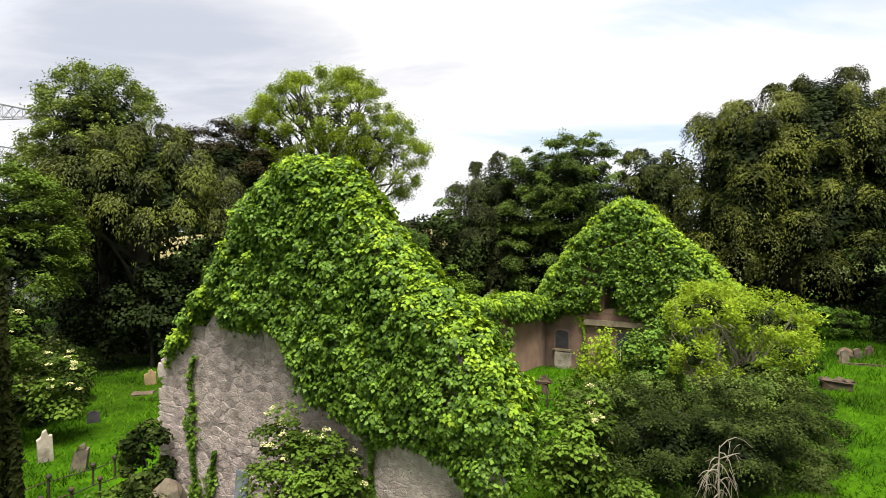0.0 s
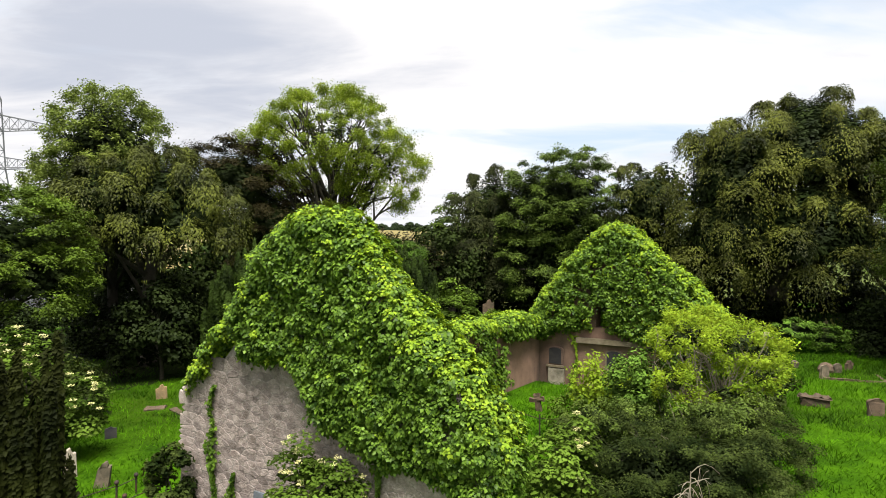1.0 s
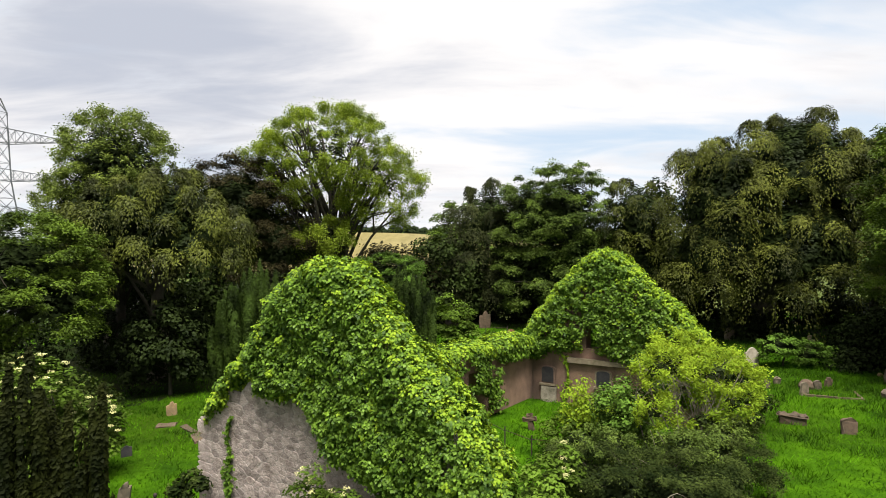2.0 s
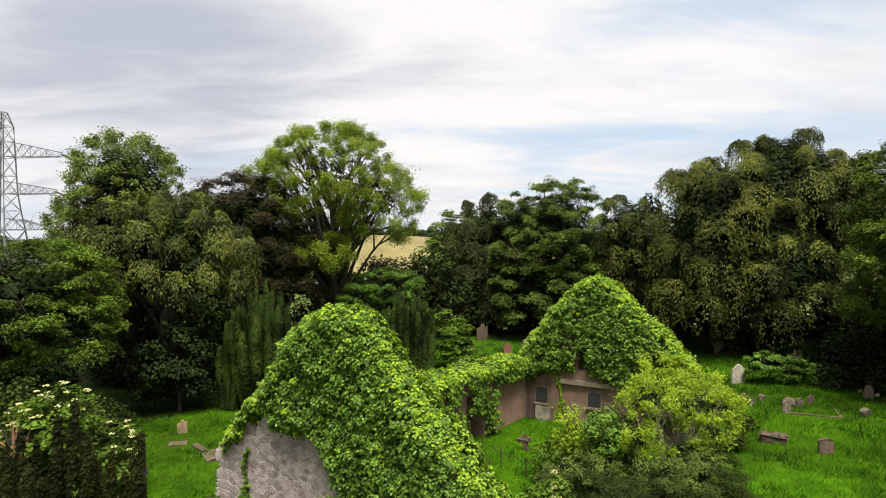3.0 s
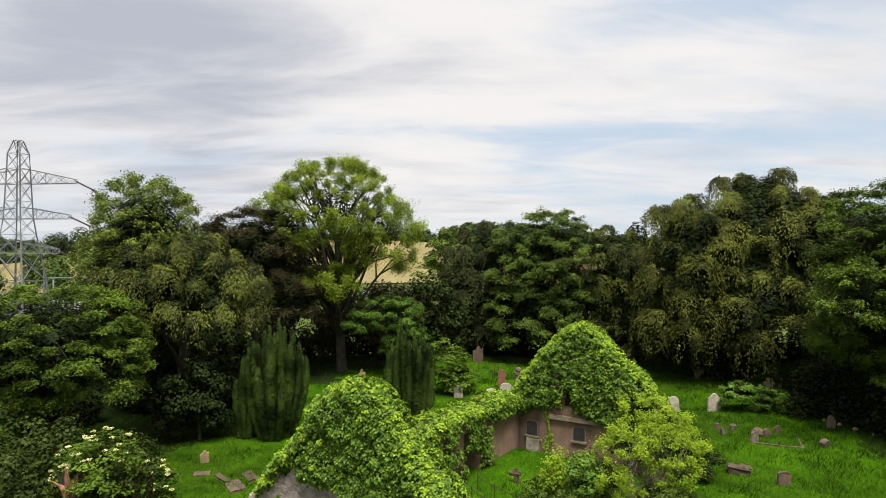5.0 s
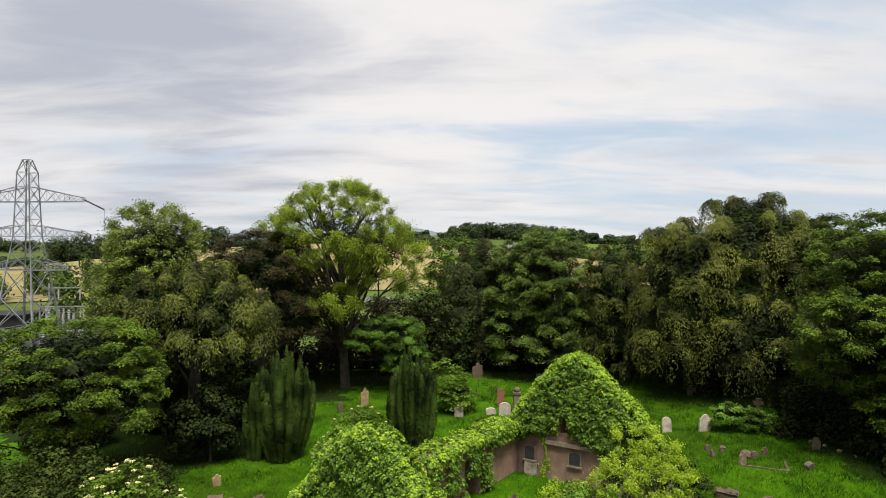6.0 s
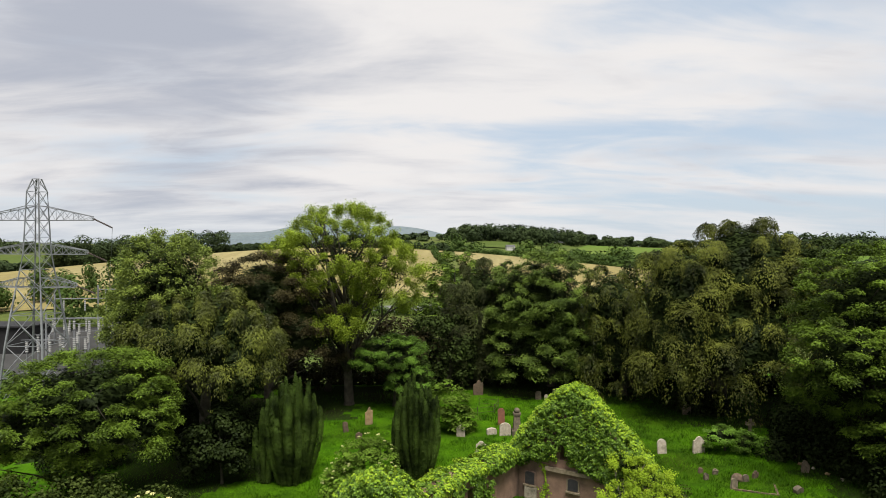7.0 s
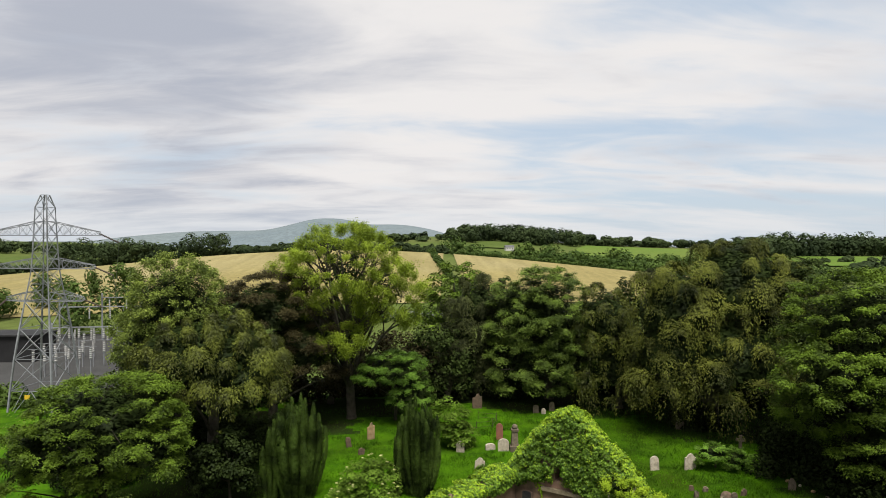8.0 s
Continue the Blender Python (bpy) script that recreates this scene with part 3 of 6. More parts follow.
def ivy_sheet(name, outline, v_front, v_back, count, size, thick, seed, label, clump=1.5, holes=(), fresh=0.6):
    """Ivy over both faces and round the edge of an upright wall. The mass swells in clumps and thins towards its rim."""
    o = np.array(outline)
    lo, hi = o.min(0), o.max(0)
    pu = rng.uniform(lo[0], hi[0], count * 3)
    pz = rng.uniform(lo[1], hi[1], count * 3)
    d, ins = edge_dist(pu, pz, outline)
    front = rng.random(len(pu)) < 0.62
    for u0, u1, z0, z1 in holes:
        ins &= ~((pu > u0) & (pu < u1) & (pz > z0) & (pz < z1) & front)
    pu, pz, d, front = pu[ins][:count], pz[ins][:count], d[ins][:count], front[ins][:count]
    mid, half = (v_front + v_back) / 2, (v_back - v_front) / 2
    swell = noise_many(np.stack([pu, pz, pu * 0], 1), clump, seed)
    swell2 = noise_many(np.stack([pu, pz, pu * 0 + 5], 1), clump * 2.6, seed)
    full = half + np.maximum(thick * (0.5 + 0.85 * swell + 0.6 * swell2), 0.15)
    r = np.clip(d / (half + thick), 0, 1)
    depth = full * np.sqrt(1 - (1 - r) ** 2) + 0.02
    sgn = np.where(front, -1.0, 1.0)
    layer = rng.uniform(-0.2, 0.06, len(pu))
    pv = mid + sgn * (depth - layer * (r > 0.2))
    loc = np.stack([pu, pv, pz], 1)
    # outward normal: gradient of the swell, tilted up like real foliage
    e = 0.06
    gu = noise_many(np.stack([pu + e, pz, pu * 0], 1), clump, seed) - swell + noise_many(np.stack([pu + e, pz, pu * 0 + 5], 1), clump * 2.6, seed) - swell2
    gzz = noise_many(np.stack([pu, pz + e, pu * 0], 1), clump, seed) - swell + noise_many(np.stack([pu, pz + e, pu * 0 + 5], 1), clump * 2.6, seed) - swell2
    nrm = np.stack([-gu / e * thick * 0.8, sgn, -gzz / e * thick * 0.8 + 0.6], 1)
    nrm[:, 2] += (1 - r) * 0.8
    nrm = unit(nrm)
    loc[:, 0] += 0.20 * noise_many(np.stack([pu, pz, pu * 0 + 11], 1), 1.1, seed)
    loc[:, 2] += 0.16 * noise_many(np.stack([pu, pz, pu * 0 + 17], 1), 1.3, seed)
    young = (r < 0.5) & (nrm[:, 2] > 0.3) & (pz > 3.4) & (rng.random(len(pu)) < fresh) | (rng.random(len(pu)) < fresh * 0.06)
    # shoots along the crest, across the wall's thickness
    edge = [(a, b) for a, b in zip(o, np.roll(o, -1, axis=0)) if b[0] > a[0] and max(a[1], b[1]) > 2.9]
    run = np.array([np.hypot(*(b - a)) for a, b in edge])
    k = rng.choice(len(edge), count // 6, p=run / run.sum())
    a0, b0 = np.array([e[0] for e in edge])[k], np.array([e[1] for e in edge])[k]
    f = rng.random((len(k), 1))
    q = a0 + (b0 - a0) * f
    along = unit(b0 - a0)
    up_ = np.stack([-along[:, 1], along[:, 0]], 1)
    q = q - up_ * rng.uniform(0.08, 0.4, (len(k), 1))
    across = rng.uniform(-1, 1, len(k))
    loc = np.concatenate([loc, np.stack([q[:, 0], mid + across * half * 1.1, q[:, 1]], 1)])
    nrm = np.concatenate([nrm, unit(np.stack([up_[:, 0], across * 0.7, up_[:, 1] + 0.2], 1))])
    young = np.concatenate([young, rng.random(len(k)) < fresh])
    return sprigs(name, loc, nrm, size, young, label)


def sprigs(name, loc, nrm, size, young, label, leaves=25, reach=1.9):
    """A leafy shoot at each place: leaves round its end, their tips turned out and down."""
    n = len(loc)
    face = np.repeat(nrm, leaves, axis=0)
    m = n * leaves
    d = unit(face * 0.75 + rng.normal(size=(m, 3)) * 0.62 + np.array([0, 0, 0.12]))
    rad = np.repeat(rng.uniform(0.65, 1.45, n), leaves) * size * reach
    p = np.repeat(loc, leaves, axis=0) + d * (rad * rng.uniform(0.45, 1.0, m))[:, None] * np.array([1, 1, 0.85])
    tipd = d * 0.6 + np.array([0, 0, -0.75]) + rng.normal(size=(m, 3)) * 0.35
    turn = d * 0.7 + face * 0.35 + np.array([0, 0, 0.45]) + rng.normal(size=(m, 3)) * 0.28
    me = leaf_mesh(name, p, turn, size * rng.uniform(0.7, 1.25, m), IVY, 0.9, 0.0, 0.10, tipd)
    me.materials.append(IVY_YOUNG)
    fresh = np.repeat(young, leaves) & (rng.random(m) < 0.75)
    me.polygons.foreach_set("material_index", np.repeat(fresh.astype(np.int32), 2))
    ob = new(name, me)
    ob.matrix_world = NAVE_M
    return tagged(ob, label, "ivy", kind="stuff")


G1 = [(-14.65, 3.0), (-14.0, 4.0), (-13.3, 4.75), (-12.55, 5.55), (-11.8, 6.35), (-11.5, 6.95), (-10.85, 7.55), (-9.95, 7.9), (-9.05, 7.85), (-8.5, 7.55),
      (-7.95, 6.95), (-7.3, 6.15), (-6.65, 5.6), (-5.8, 4.9), (-5.3, 4.3), (-4.7, 3.6), (-4.55, 2.9), (-4.7, 2.0), (-4.8, 0.9), (-5.5, 1.7), (-6.6, 2.25), (-7.7, 2.25),
      (-8.6, 2.5), (-9.6, 2.9), (-9.95, 3.6), (-10.2, 4.1), (-11.2, 3.95), (-12.0, 4.0), (-12.4, 4.5), (-12.9, 4.35), (-13.5, 3.55)]
ivy_near = ivy_sheet("gable_ivy", G1, 9.36, 10.15, 5600, 0.088, 0.34, 1, "dense glossy ivy cloaking the near gable wall")
G2 = [(-13.2, 2.9), (-12.0, 4.2), (-11.0, 5.7), (-9.65, 7.25), (-8.9, 7.85), (-8.05, 8.15), (-7.3, 7.9), (-6.2, 6.9), (-4.75, 5.7), (-3.6, 4.3), (-2.9, 3.1), (-2.7, 0.6),
      (-5.6, 1.2), (-6.3, 2.4), (-7.0, 2.7), (-8.2, 3.05), (-9.1, 3.2), (-10.4, 2.9), (-12.0, 2.55)]
ivy_far = ivy_sheet("gable_ivy", G2, 26.95, 27.7, 3200, 0.12, 0.34, 2, "dense bright ivy cloaking the far gable wall", holes=((-9.08, -8.28, 3.2, 4.45),), fresh=0.9)


def ivy_wall(name, v0, v1, z_low, z_top, count, size, seed, label):
    """Ivy lying over the top of the side wall and hanging down both faces."""
    pv = rng.uniform(v0, v1, count)
    ang = rng.uniform(-1.0, 1.0, count)                 # -1 inner foot, 0 ridge, 1 outer foot
    prof = noise_many(np.stack([pv, ang * 2, pv * 0], 1), 0.9, seed)
    prof2 = noise_many(np.stack([pv, ang * 3, pv * 0 + 9], 1), 2.4, seed)
    top = z_top + 0.25 * prof
    hang = np.where(ang < 0, z_low(pv), -0.6)
    a = np.abs(ang)
    flat = np.clip(a / 0.36, 0, 1)
    z = np.where(a < 0.36, top + 0.18 * np.cos(flat * math.pi / 2), top - (a - 0.36) / 0.64 * (top - hang))
    mid = np.array([side_u(w) for w in pv]) - 0.55
    pu = mid - np.sign(ang) * (0.55 + 0.28 + 0.30 * prof + 0.2 * prof2) * np.sin(flat * math.pi / 2)
    keep = z > hang - 0.02
    nrm = unit(np.stack([-np.sign(ang) * flat * 1.0, 0.4 * prof2, 0.35 + (1 - flat)], 1))
    loc = np.stack([pu, pv, z + 0.2 * prof2], 1)
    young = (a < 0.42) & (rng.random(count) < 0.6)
    return sprigs(name, loc[keep], nrm[keep], size, young[keep], label)


ivy_wall("wall_ivy", 10.3, 26.9, lambda v: np.where(v < 21.3, -0.3, np.where(v < 22.6, 1.7, np.where(v < 23.5, 0.2 + (v - 22.6) * 0.5, 2.95))), 3.55, 2000, 0.14, 3,
         "thick ivy draped over the nave side wall")


def ivy_runner(u, z0, z1, width, count, seed, v=9.30, young=False):
    """A climbing strip of ivy with its stem."""
    t = rng.random(count)
    w = width * (0.45 + 0.55 * np.sin(t * 9 + seed)) * rng.normal(size=count) * 0.5
    cu = u + 0.10 * np.sin(t * 5 + seed)
    loc = np.stack([cu + w, v - rng.random(count) * 0.10, z0 + (z1 - z0) * t], 1)
    nrm = np.array([0, -1, 0.4]) + rng.normal(size=(count, 3)) * 0.35
    ob = new("ivy_runner", leaf_mesh("ivy_runner", loc, nrm, 0.13 * rng.uniform(0.6, 1.2, count), IVY_YOUNG if young else IVY, 0.85, 1.0))
    ob.matrix_world = NAVE_M
    tagged(ob, "strip of ivy climbing the bare wall face", "ivy", "ivy runners", "stuff")
    bm = bmesh.new()
    pts = [(u + 0.10 * math.sin(k * 5 + seed), v - 0.01, z0 - 0.3 + (z1 - z0 + 0.3) * k) for k in np.linspace(0, 1, 9)]
    tube(bm, pts, [0.022] * 9, 5)
    part("stem", bm, BARK, ob)


ivy_runner(-13.15, -0.2, 2.3, 0.30, 420, 1)
ivy_runner(-13.2, 2.2, 3.4, 0.14, 90, 2)
ivy_runner(-12.45, -0.3, 1.3, 0.24, 240, 3)
ivy_runner(-7.75, -0.2, 2.3, 0.35, 330, 4)
ivy_runner(-9.95, 0.4, 2.95, 0.36, 260, 5, 26.90, True)

# ---- trees and shrubs ----


def crown_clumps(ells, n, seed, inner=0.25):
    """Clump centres for a bush of overlapping ellipsoids."""
    r = np.random.default_rng(seed)
    e = np.array(ells, float)
    area = (e[:, 3] * e[:, 4] + e[:, 3] * e[:, 5] + e[:, 4] * e[:, 5])
    m = n * 3
    k = r.choice(len(e), m, p=area / area.sum())
    d = unit(r.normal(size=(m, 3)))
    low = d[:, 2] < -0.55
    d[low, 2] *= 0.4
    d = unit(d)
    f = np.where(r.random(m) < inner, r.uniform(0.35, 0.8, m), r.uniform(0.8, 1.02, m))
    f = f * (1 + 0.16 * noise_many(d * 2.1 + k[:, None], 1.0, seed))
    p = e[k, :3] + d * f[:, None] * e[k, 3:6]
    buried = (d[:, 1] > 0.5) & (r.random(m) < 0.4)
    for j in range(len(e)):
        q = np.linalg.norm((p - e[j, :3]) / e[j, 3:6], axis=1)
        buried |= (q < 0.62) & (k != j)
    p, d = p[~buried], d[~buried]
    return p[:n], d[:n]


def clump_leaves(centres, dirs, cr, per, style, seed):
    """Leaves for all clumps of a crown: places and facings."""
    r = np.random.default_rng(seed + 50)
    n = len(centres) * per
    c = np.repeat(centres, per, axis=0)
    o = np.repeat(dirs, per, axis=0)
    rad = np.repeat(cr * r.uniform(0.65, 1.3, len(centres)), per)[:, None]
    d = unit(r.normal(size=(n, 3)))
    if style == "layered":
        d[:, 2] = np.abs(d[:, 2]) * np.where(r.random(n) < 0.75, 1, -0.7)
        p = c + d * np.array([1.0, 1.0, 0.42]) * rad * (0.45 + 0.55 * np.sqrt(r.random(n)))[:, None]
        p[:, 2] -= 0.28 * rad[:, 0] * np.sum((p[:, :2] - c[:, :2]) ** 2, axis=1) / rad[:, 0] ** 2
        nrm = d * 0.45 + np.array([0, 0, 0.8]) + o * 0.25 + r.normal(size=(n, 3)) * 0.22
    else:
        p = c + d * np.array([1.0, 1.0, 0.75]) * rad * (0.4 + 0.6 * np.sqrt(r.random(n)))[:, None]
        nrm = d * 0.75 + np.array([0, 0, 0.55]) + o * 0.2 + r.normal(size=(n, 3)) * 0.25
    return p, nrm


def boughs(ells, lobe, seed, low, gap):
    """Bough ends over the shell of a crown of overlapping ellipsoids, a bough's width apart: places, outward directions and sizes."""
    r = np.random.default_rng(seed)
    e = np.array(ells, float)
    spots, out = [], []
    for j, q in enumerate(e):
        area = 4.19 * (q[3] * q[4] + q[3] * q[5] + q[4] * q[5])
        want = max(5, int(area / (lobe * lobe * 2.0)))
        d = unit(r.normal(size=(want * 16, 3)))
        d = d[d[:, 2] > low]
        c = q[:3] + d * np.maximum(q[3:6] - lobe * 0.3, 0.3) * (1 + 0.14 * noise_many(d * 2.3 + j, 1.0, seed))[:, None]
        for cc, dd in zip(c, d):
            if any(np.linalg.norm((cc - o[:3]) / np.maximum(o[3:6] - lobe * 0.6, 0.3)) < 0.8 for i, o in enumerate(e) if i != j):
                continue
            if all(np.sum((cc - s2) ** 2) > (lobe * gap) ** 2 for s2 in spots):
                spots.append(cc)
                out.append(dd)
    size = lobe * r.uniform(0.65, 1.4, len(spots))
    return np.array(spots), np.array(out), size


def bough_leaves(spots, out, size, style, n, seed):
    """Leaves on all boughs: places, facings and the way their tips point."""
    r = np.random.default_rng(seed + 50)
    top = np.clip((out[:, 2] - 0.35) / 0.4, 0, 1)
    w = size ** 2 * np.where((out[:, 1] > 0.45) & (top < 0.4), 0.35, 1.0)
    if style == "weeping":
        # closer, shorter sprays at the head of the crown
        w = w * (1 + 0.5 * top)
        size = size * (1 - 0.3 * top)
    j = r.choice(len(spots), n, p=w / w.sum())
    b = size[j]
    up = np.array([0, 0, 1.0])
    if style == "weeping":
        # arching sprays that end in hanging strands
        k = r.integers(0, 13, n)
        az = np.arctan2(out[:, 1], out[:, 0])[:, None] + r.uniform(-2.1, 2.1, (len(spots), 13))
        reach = (r.uniform(0.45, 0.95, (len(spots), 13)))[j, k] * b
        drop = (r.uniform(0.25, 1.5, (len(spots), 13)))[j, k] * b
        lift = (r.uniform(-0.2, 0.22, (len(spots), 13)))[j, k] * b
        a = az[j, k]
        t = r.random(n)
        s, h = np.minimum(t / 0.55, 1), np.maximum((t - 0.55) / 0.45, 0) ** 1.4
        o = np.stack([np.cos(a), np.sin(a), a * 0], 1)
        side = np.stack([-np.sin(a), np.cos(a), a * 0], 1)
        rr = reach * (s * (1.1 - 0.25 * s) + 0.08 * h)
        p = spots[j] + o * rr[:, None]
        p[:, 2] += lift + 0.25 * b * np.sin(s * 1.9) - 0.5 * reach * s * s - drop * h
        wide = b * (0.11 + 0.10 * s) * (1 - 0.65 * h)
        lat = np.clip(r.normal(size=n), -1.8, 1.8)
        p += side * (lat * wide)[:, None] + r.normal(size=(n, 3)) * np.array([0.05, 0.05, 0.06])
        p[:, 2] -= 0.25 * wide * lat * lat
        nrm = up * (1.0 - 0.45 * s - 0.3 * h)[:, None] + o * (0.55 * s + 0.3 * h)[:, None] + side * (lat * 0.3)[:, None] + r.normal(size=(n, 3)) * 0.25
        tip = o * (1 - 0.7 * h)[:, None] - up * (0.3 + 0.5 * s + 0.8 * h)[:, None] + r.normal(size=(n, 3)) * 0.35
        return p, nrm, tip
    # leafy twigs that fan out from the bough, ragged at their ends
    twig = 18 if style == "airy" else 13
    k = r.integers(0, twig, n)
    td = unit(r.normal(size=(len(spots), twig, 3)) * np.array([0.8, 0.8, 0.6]) + out[:, None] * 0.75 + up * 0.35)
    ln = r.uniform(0.5, 1.35, (len(spots), twig))[j, k] * b
    td = td[j, k]
    t = 1 - 0.8 * r.random(n) ** 1.5
    s1 = unit(np.cross(td, up + 0.01))
    s2 = np.cross(s1, td)
    wide = b * 0.32 * (0.35 + 0.65 * np.sin(np.clip(t * 1.05, 0, 1) * 2.6))
    flat = 0.55 if style == "layered" else 0.6
    lat, lat2 = np.clip(r.normal(size=n), -2, 2), np.clip(r.normal(size=n), -2, 2)
    p = spots[j] + td * (ln * t)[:, None] * np.array([1, 1, 0.8])
    if style == "layered":
        p += s1 * (lat * wide)[:, None] + s2 * (lat2 * wide * flat)[:, None]
    else:
        p += np.clip(r.normal(size=(n, 3)), -1.4, 1.4) * (b * 0.2)[:, None]
    p[:, 2] -= (0.18 if style == "layered" else 0.10) * b * t * t + 0.12 * wide * lat * lat
    nrm = up * (0.75 if style == "layered" else 0.55) + td * 0.5 + s1 * (lat * 0.15)[:, None] + s2 * (lat2 * 0.25)[:, None] + r.normal(size=(n, 3)) * 0.33
    tip = td * 0.8 + s1 * (lat * 0.4)[:, None] - up * 0.35 + r.normal(size=(n, 3)) * 0.45
    return p, nrm, tip


def limb_path(a, b, sag, seed, n=5):
    r = random.Random(seed)
    a, b = Vector(a), Vector(b)
    side = Vector((r.uniform(-1, 1), r.uniform(-1, 1), 0)) * (b - a).length * 0.10
    out = []
    for i in range(n):
        t = i / (n - 1)
        out.append(a.lerp(b, t) + side * math.sin(t * math.pi) + Vector((0, 0, sag * (b - a).length * math.sin(t * math.pi))))
    return out


def plant(name, label, category, x, y, ells, clumps, cr, per, leaf, material, style="round", trunk=0.3, limbs=14, seed=1, inner=0.25,
          fork=0.35, droop=0.3, group="", aspect=0.75, stem_mat=None, twigs=0, lobe=0.0, low=-0.35, core=0.22):
    """A tree or shrub: tapered trunk with limbs out to its clumps, and a crown of leaves."""
    z = gz(x, y)
    base = Vector((x, y, z))
    t = thing(name, Matrix.Translation(base), label, category, group)
    tips = None
    sizes = np.random.default_rng(seed).uniform
    if lobe:
        shell = sum(4.19 * (e[3] * e[4] + e[3] * e[5] + e[4] * e[5]) for e in ells) * (0.78 if len(ells) > 1 else 1.0)
        leaf *= 0.92 if style == "weeping" else 0.76
        n = int(per * shell / (0.5 * leaf * leaf * aspect))
        cen, dirs, bsize = boughs(ells, lobe, seed, low, 1.12 if style == "weeping" else 0.92)
        if style == "airy":
            # leafy shoots inside the crown as well
            ic, idr, isz = boughs([e[:3] + tuple(q * 0.62 for q in e[3:6]) for e in ells], lobe, seed + 7, low, 1.5)
            cen, dirs, bsize = np.concatenate([cen, ic]), np.concatenate([dirs, idr]), np.concatenate([bsize, isz * 0.8])
        p, nrm, tips = bough_leaves(cen, dirs, bsize, style, n, seed)
        # inner leaves close the view through the crown; their near-black colour stands for shade
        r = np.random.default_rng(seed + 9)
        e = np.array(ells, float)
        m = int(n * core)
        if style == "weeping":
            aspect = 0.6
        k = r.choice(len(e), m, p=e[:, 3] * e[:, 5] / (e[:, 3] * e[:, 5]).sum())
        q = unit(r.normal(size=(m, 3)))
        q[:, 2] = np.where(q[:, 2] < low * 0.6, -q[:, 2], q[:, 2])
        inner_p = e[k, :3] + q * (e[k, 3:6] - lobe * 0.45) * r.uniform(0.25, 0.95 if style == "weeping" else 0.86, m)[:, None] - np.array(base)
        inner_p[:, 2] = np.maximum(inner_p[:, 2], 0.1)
        ob = part("inner_foliage", leaf_mesh("inner_foliage", inner_p, q + np.array([0, 0, 0.4]), leaf * sizes(1.6, 2.6, m), SHADE_LEAF, aspect, single=True), None, t, "inner foliage with crown shade put into its colour")
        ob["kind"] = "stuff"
        leaf_size = leaf * sizes(0.65, 1.3, n)
    elif not clumps:
        # from the crown's shell: clumps that overlap, and leaves to cover it `per` times
        shell = sum(4.19 * (e[3] * e[4] + e[3] * e[5] + e[4] * e[5]) for e in ells) * (0.78 if len(ells) > 1 else 1.0)
        clumps = int(shell / (cr * cr * 1.25))
        per = int(per * shell / (0.5 * leaf * leaf * aspect) / clumps)
    if not lobe:
        cen, dirs = crown_clumps(ells, clumps, seed, inner)
        p, nrm = clump_leaves(cen, dirs, cr, per, style, seed)
        leaf_size = leaf * sizes(0.65, 1.3, len(p))
    p = p - np.array(base)
    p[:, 2] = np.where(p[:, 2] < 0.05, np.abs(p[:, 2]) * 0.3 + 0.05, p[:, 2])
    me = leaf_mesh("crown", p, nrm, leaf_size, material, aspect, droop, 0.18, tips, single=bool(lobe) and leaf < 0.2)
    part("crown", me, None, t)
    if trunk:
        top = max(e[2] + e[5] * 0.45 for e in ells) - z
        mid = Vector((sum(e[0] for e in ells) / len(ells) - x, sum(e[1] for e in ells) / len(ells) - y, 0))
        bm = bmesh.new()
        pts = [Vector((0, 0, -0.25)), Vector((0, 0, 0.3)), mid * 0.15 + Vector((0, 0, top * fork)), mid * 0.5 + Vector((0.2, 0.1, top * 0.7)), mid * 0.9 + Vector((0, 0, top))]
        tube(bm, pts, [trunk * 1.5, trunk * 1.1, trunk * 0.85, trunk * 0.5, trunk * 0.15], 9)

        def on_trunk(hz):
            for q0, q1 in zip(pts, pts[1:]):
                if hz <= q1.z or q1 is pts[-1]:
                    return q0.lerp(q1, min(1.0, max(0.0, (hz - q0.z) / max(q1.z - q0.z, 1e-3))))

        r = random.Random(seed)
        order = list(range(len(cen)))
        r.shuffle(order)
        forks = []
        for k, i in enumerate(order[:limbs]):
            c = Vector(cen[i]) - base
            s = r.uniform(fork * 0.8, 0.85) * min(top, max(0.4, c.z * 0.95))
            a = on_trunk(min(s, max(0.2, c.z - 0.15 * c.length)))
            w = trunk * r.uniform(0.25, 0.5)
            path = limb_path(a, c, 0.08, seed * 100 + k)
            own = bmesh.new() if stem_mat is TWIG else bm
            tube(own, path, [w, w * 0.75, w * 0.52, w * 0.32, w * 0.12], 6)
            if own is not bm:
                part("branch", own, TWIG, t)
            forks.append((path[2], path[3], w))
        for k in range(twigs):
            a0, a1, w = forks[k % len(forks)]
            i = min(order, key=lambda j: (Vector(cen[j]) - base - a1).length + r.uniform(0, 3.5))
            path = limb_path(a0.lerp(a1, r.random()), Vector(cen[i]) - base, 0.05, seed * 77 + k, 4)
            own = bmesh.new() if stem_mat is TWIG else bm
            tube(own, path, [w * 0.45, w * 0.32, w * 0.2, w * 0.08], 5)
            if own is not bm:
                part("twig", own, TWIG, t)
        part("trunk", bm, stem_mat or BARK, t, smooth=True)
    return t


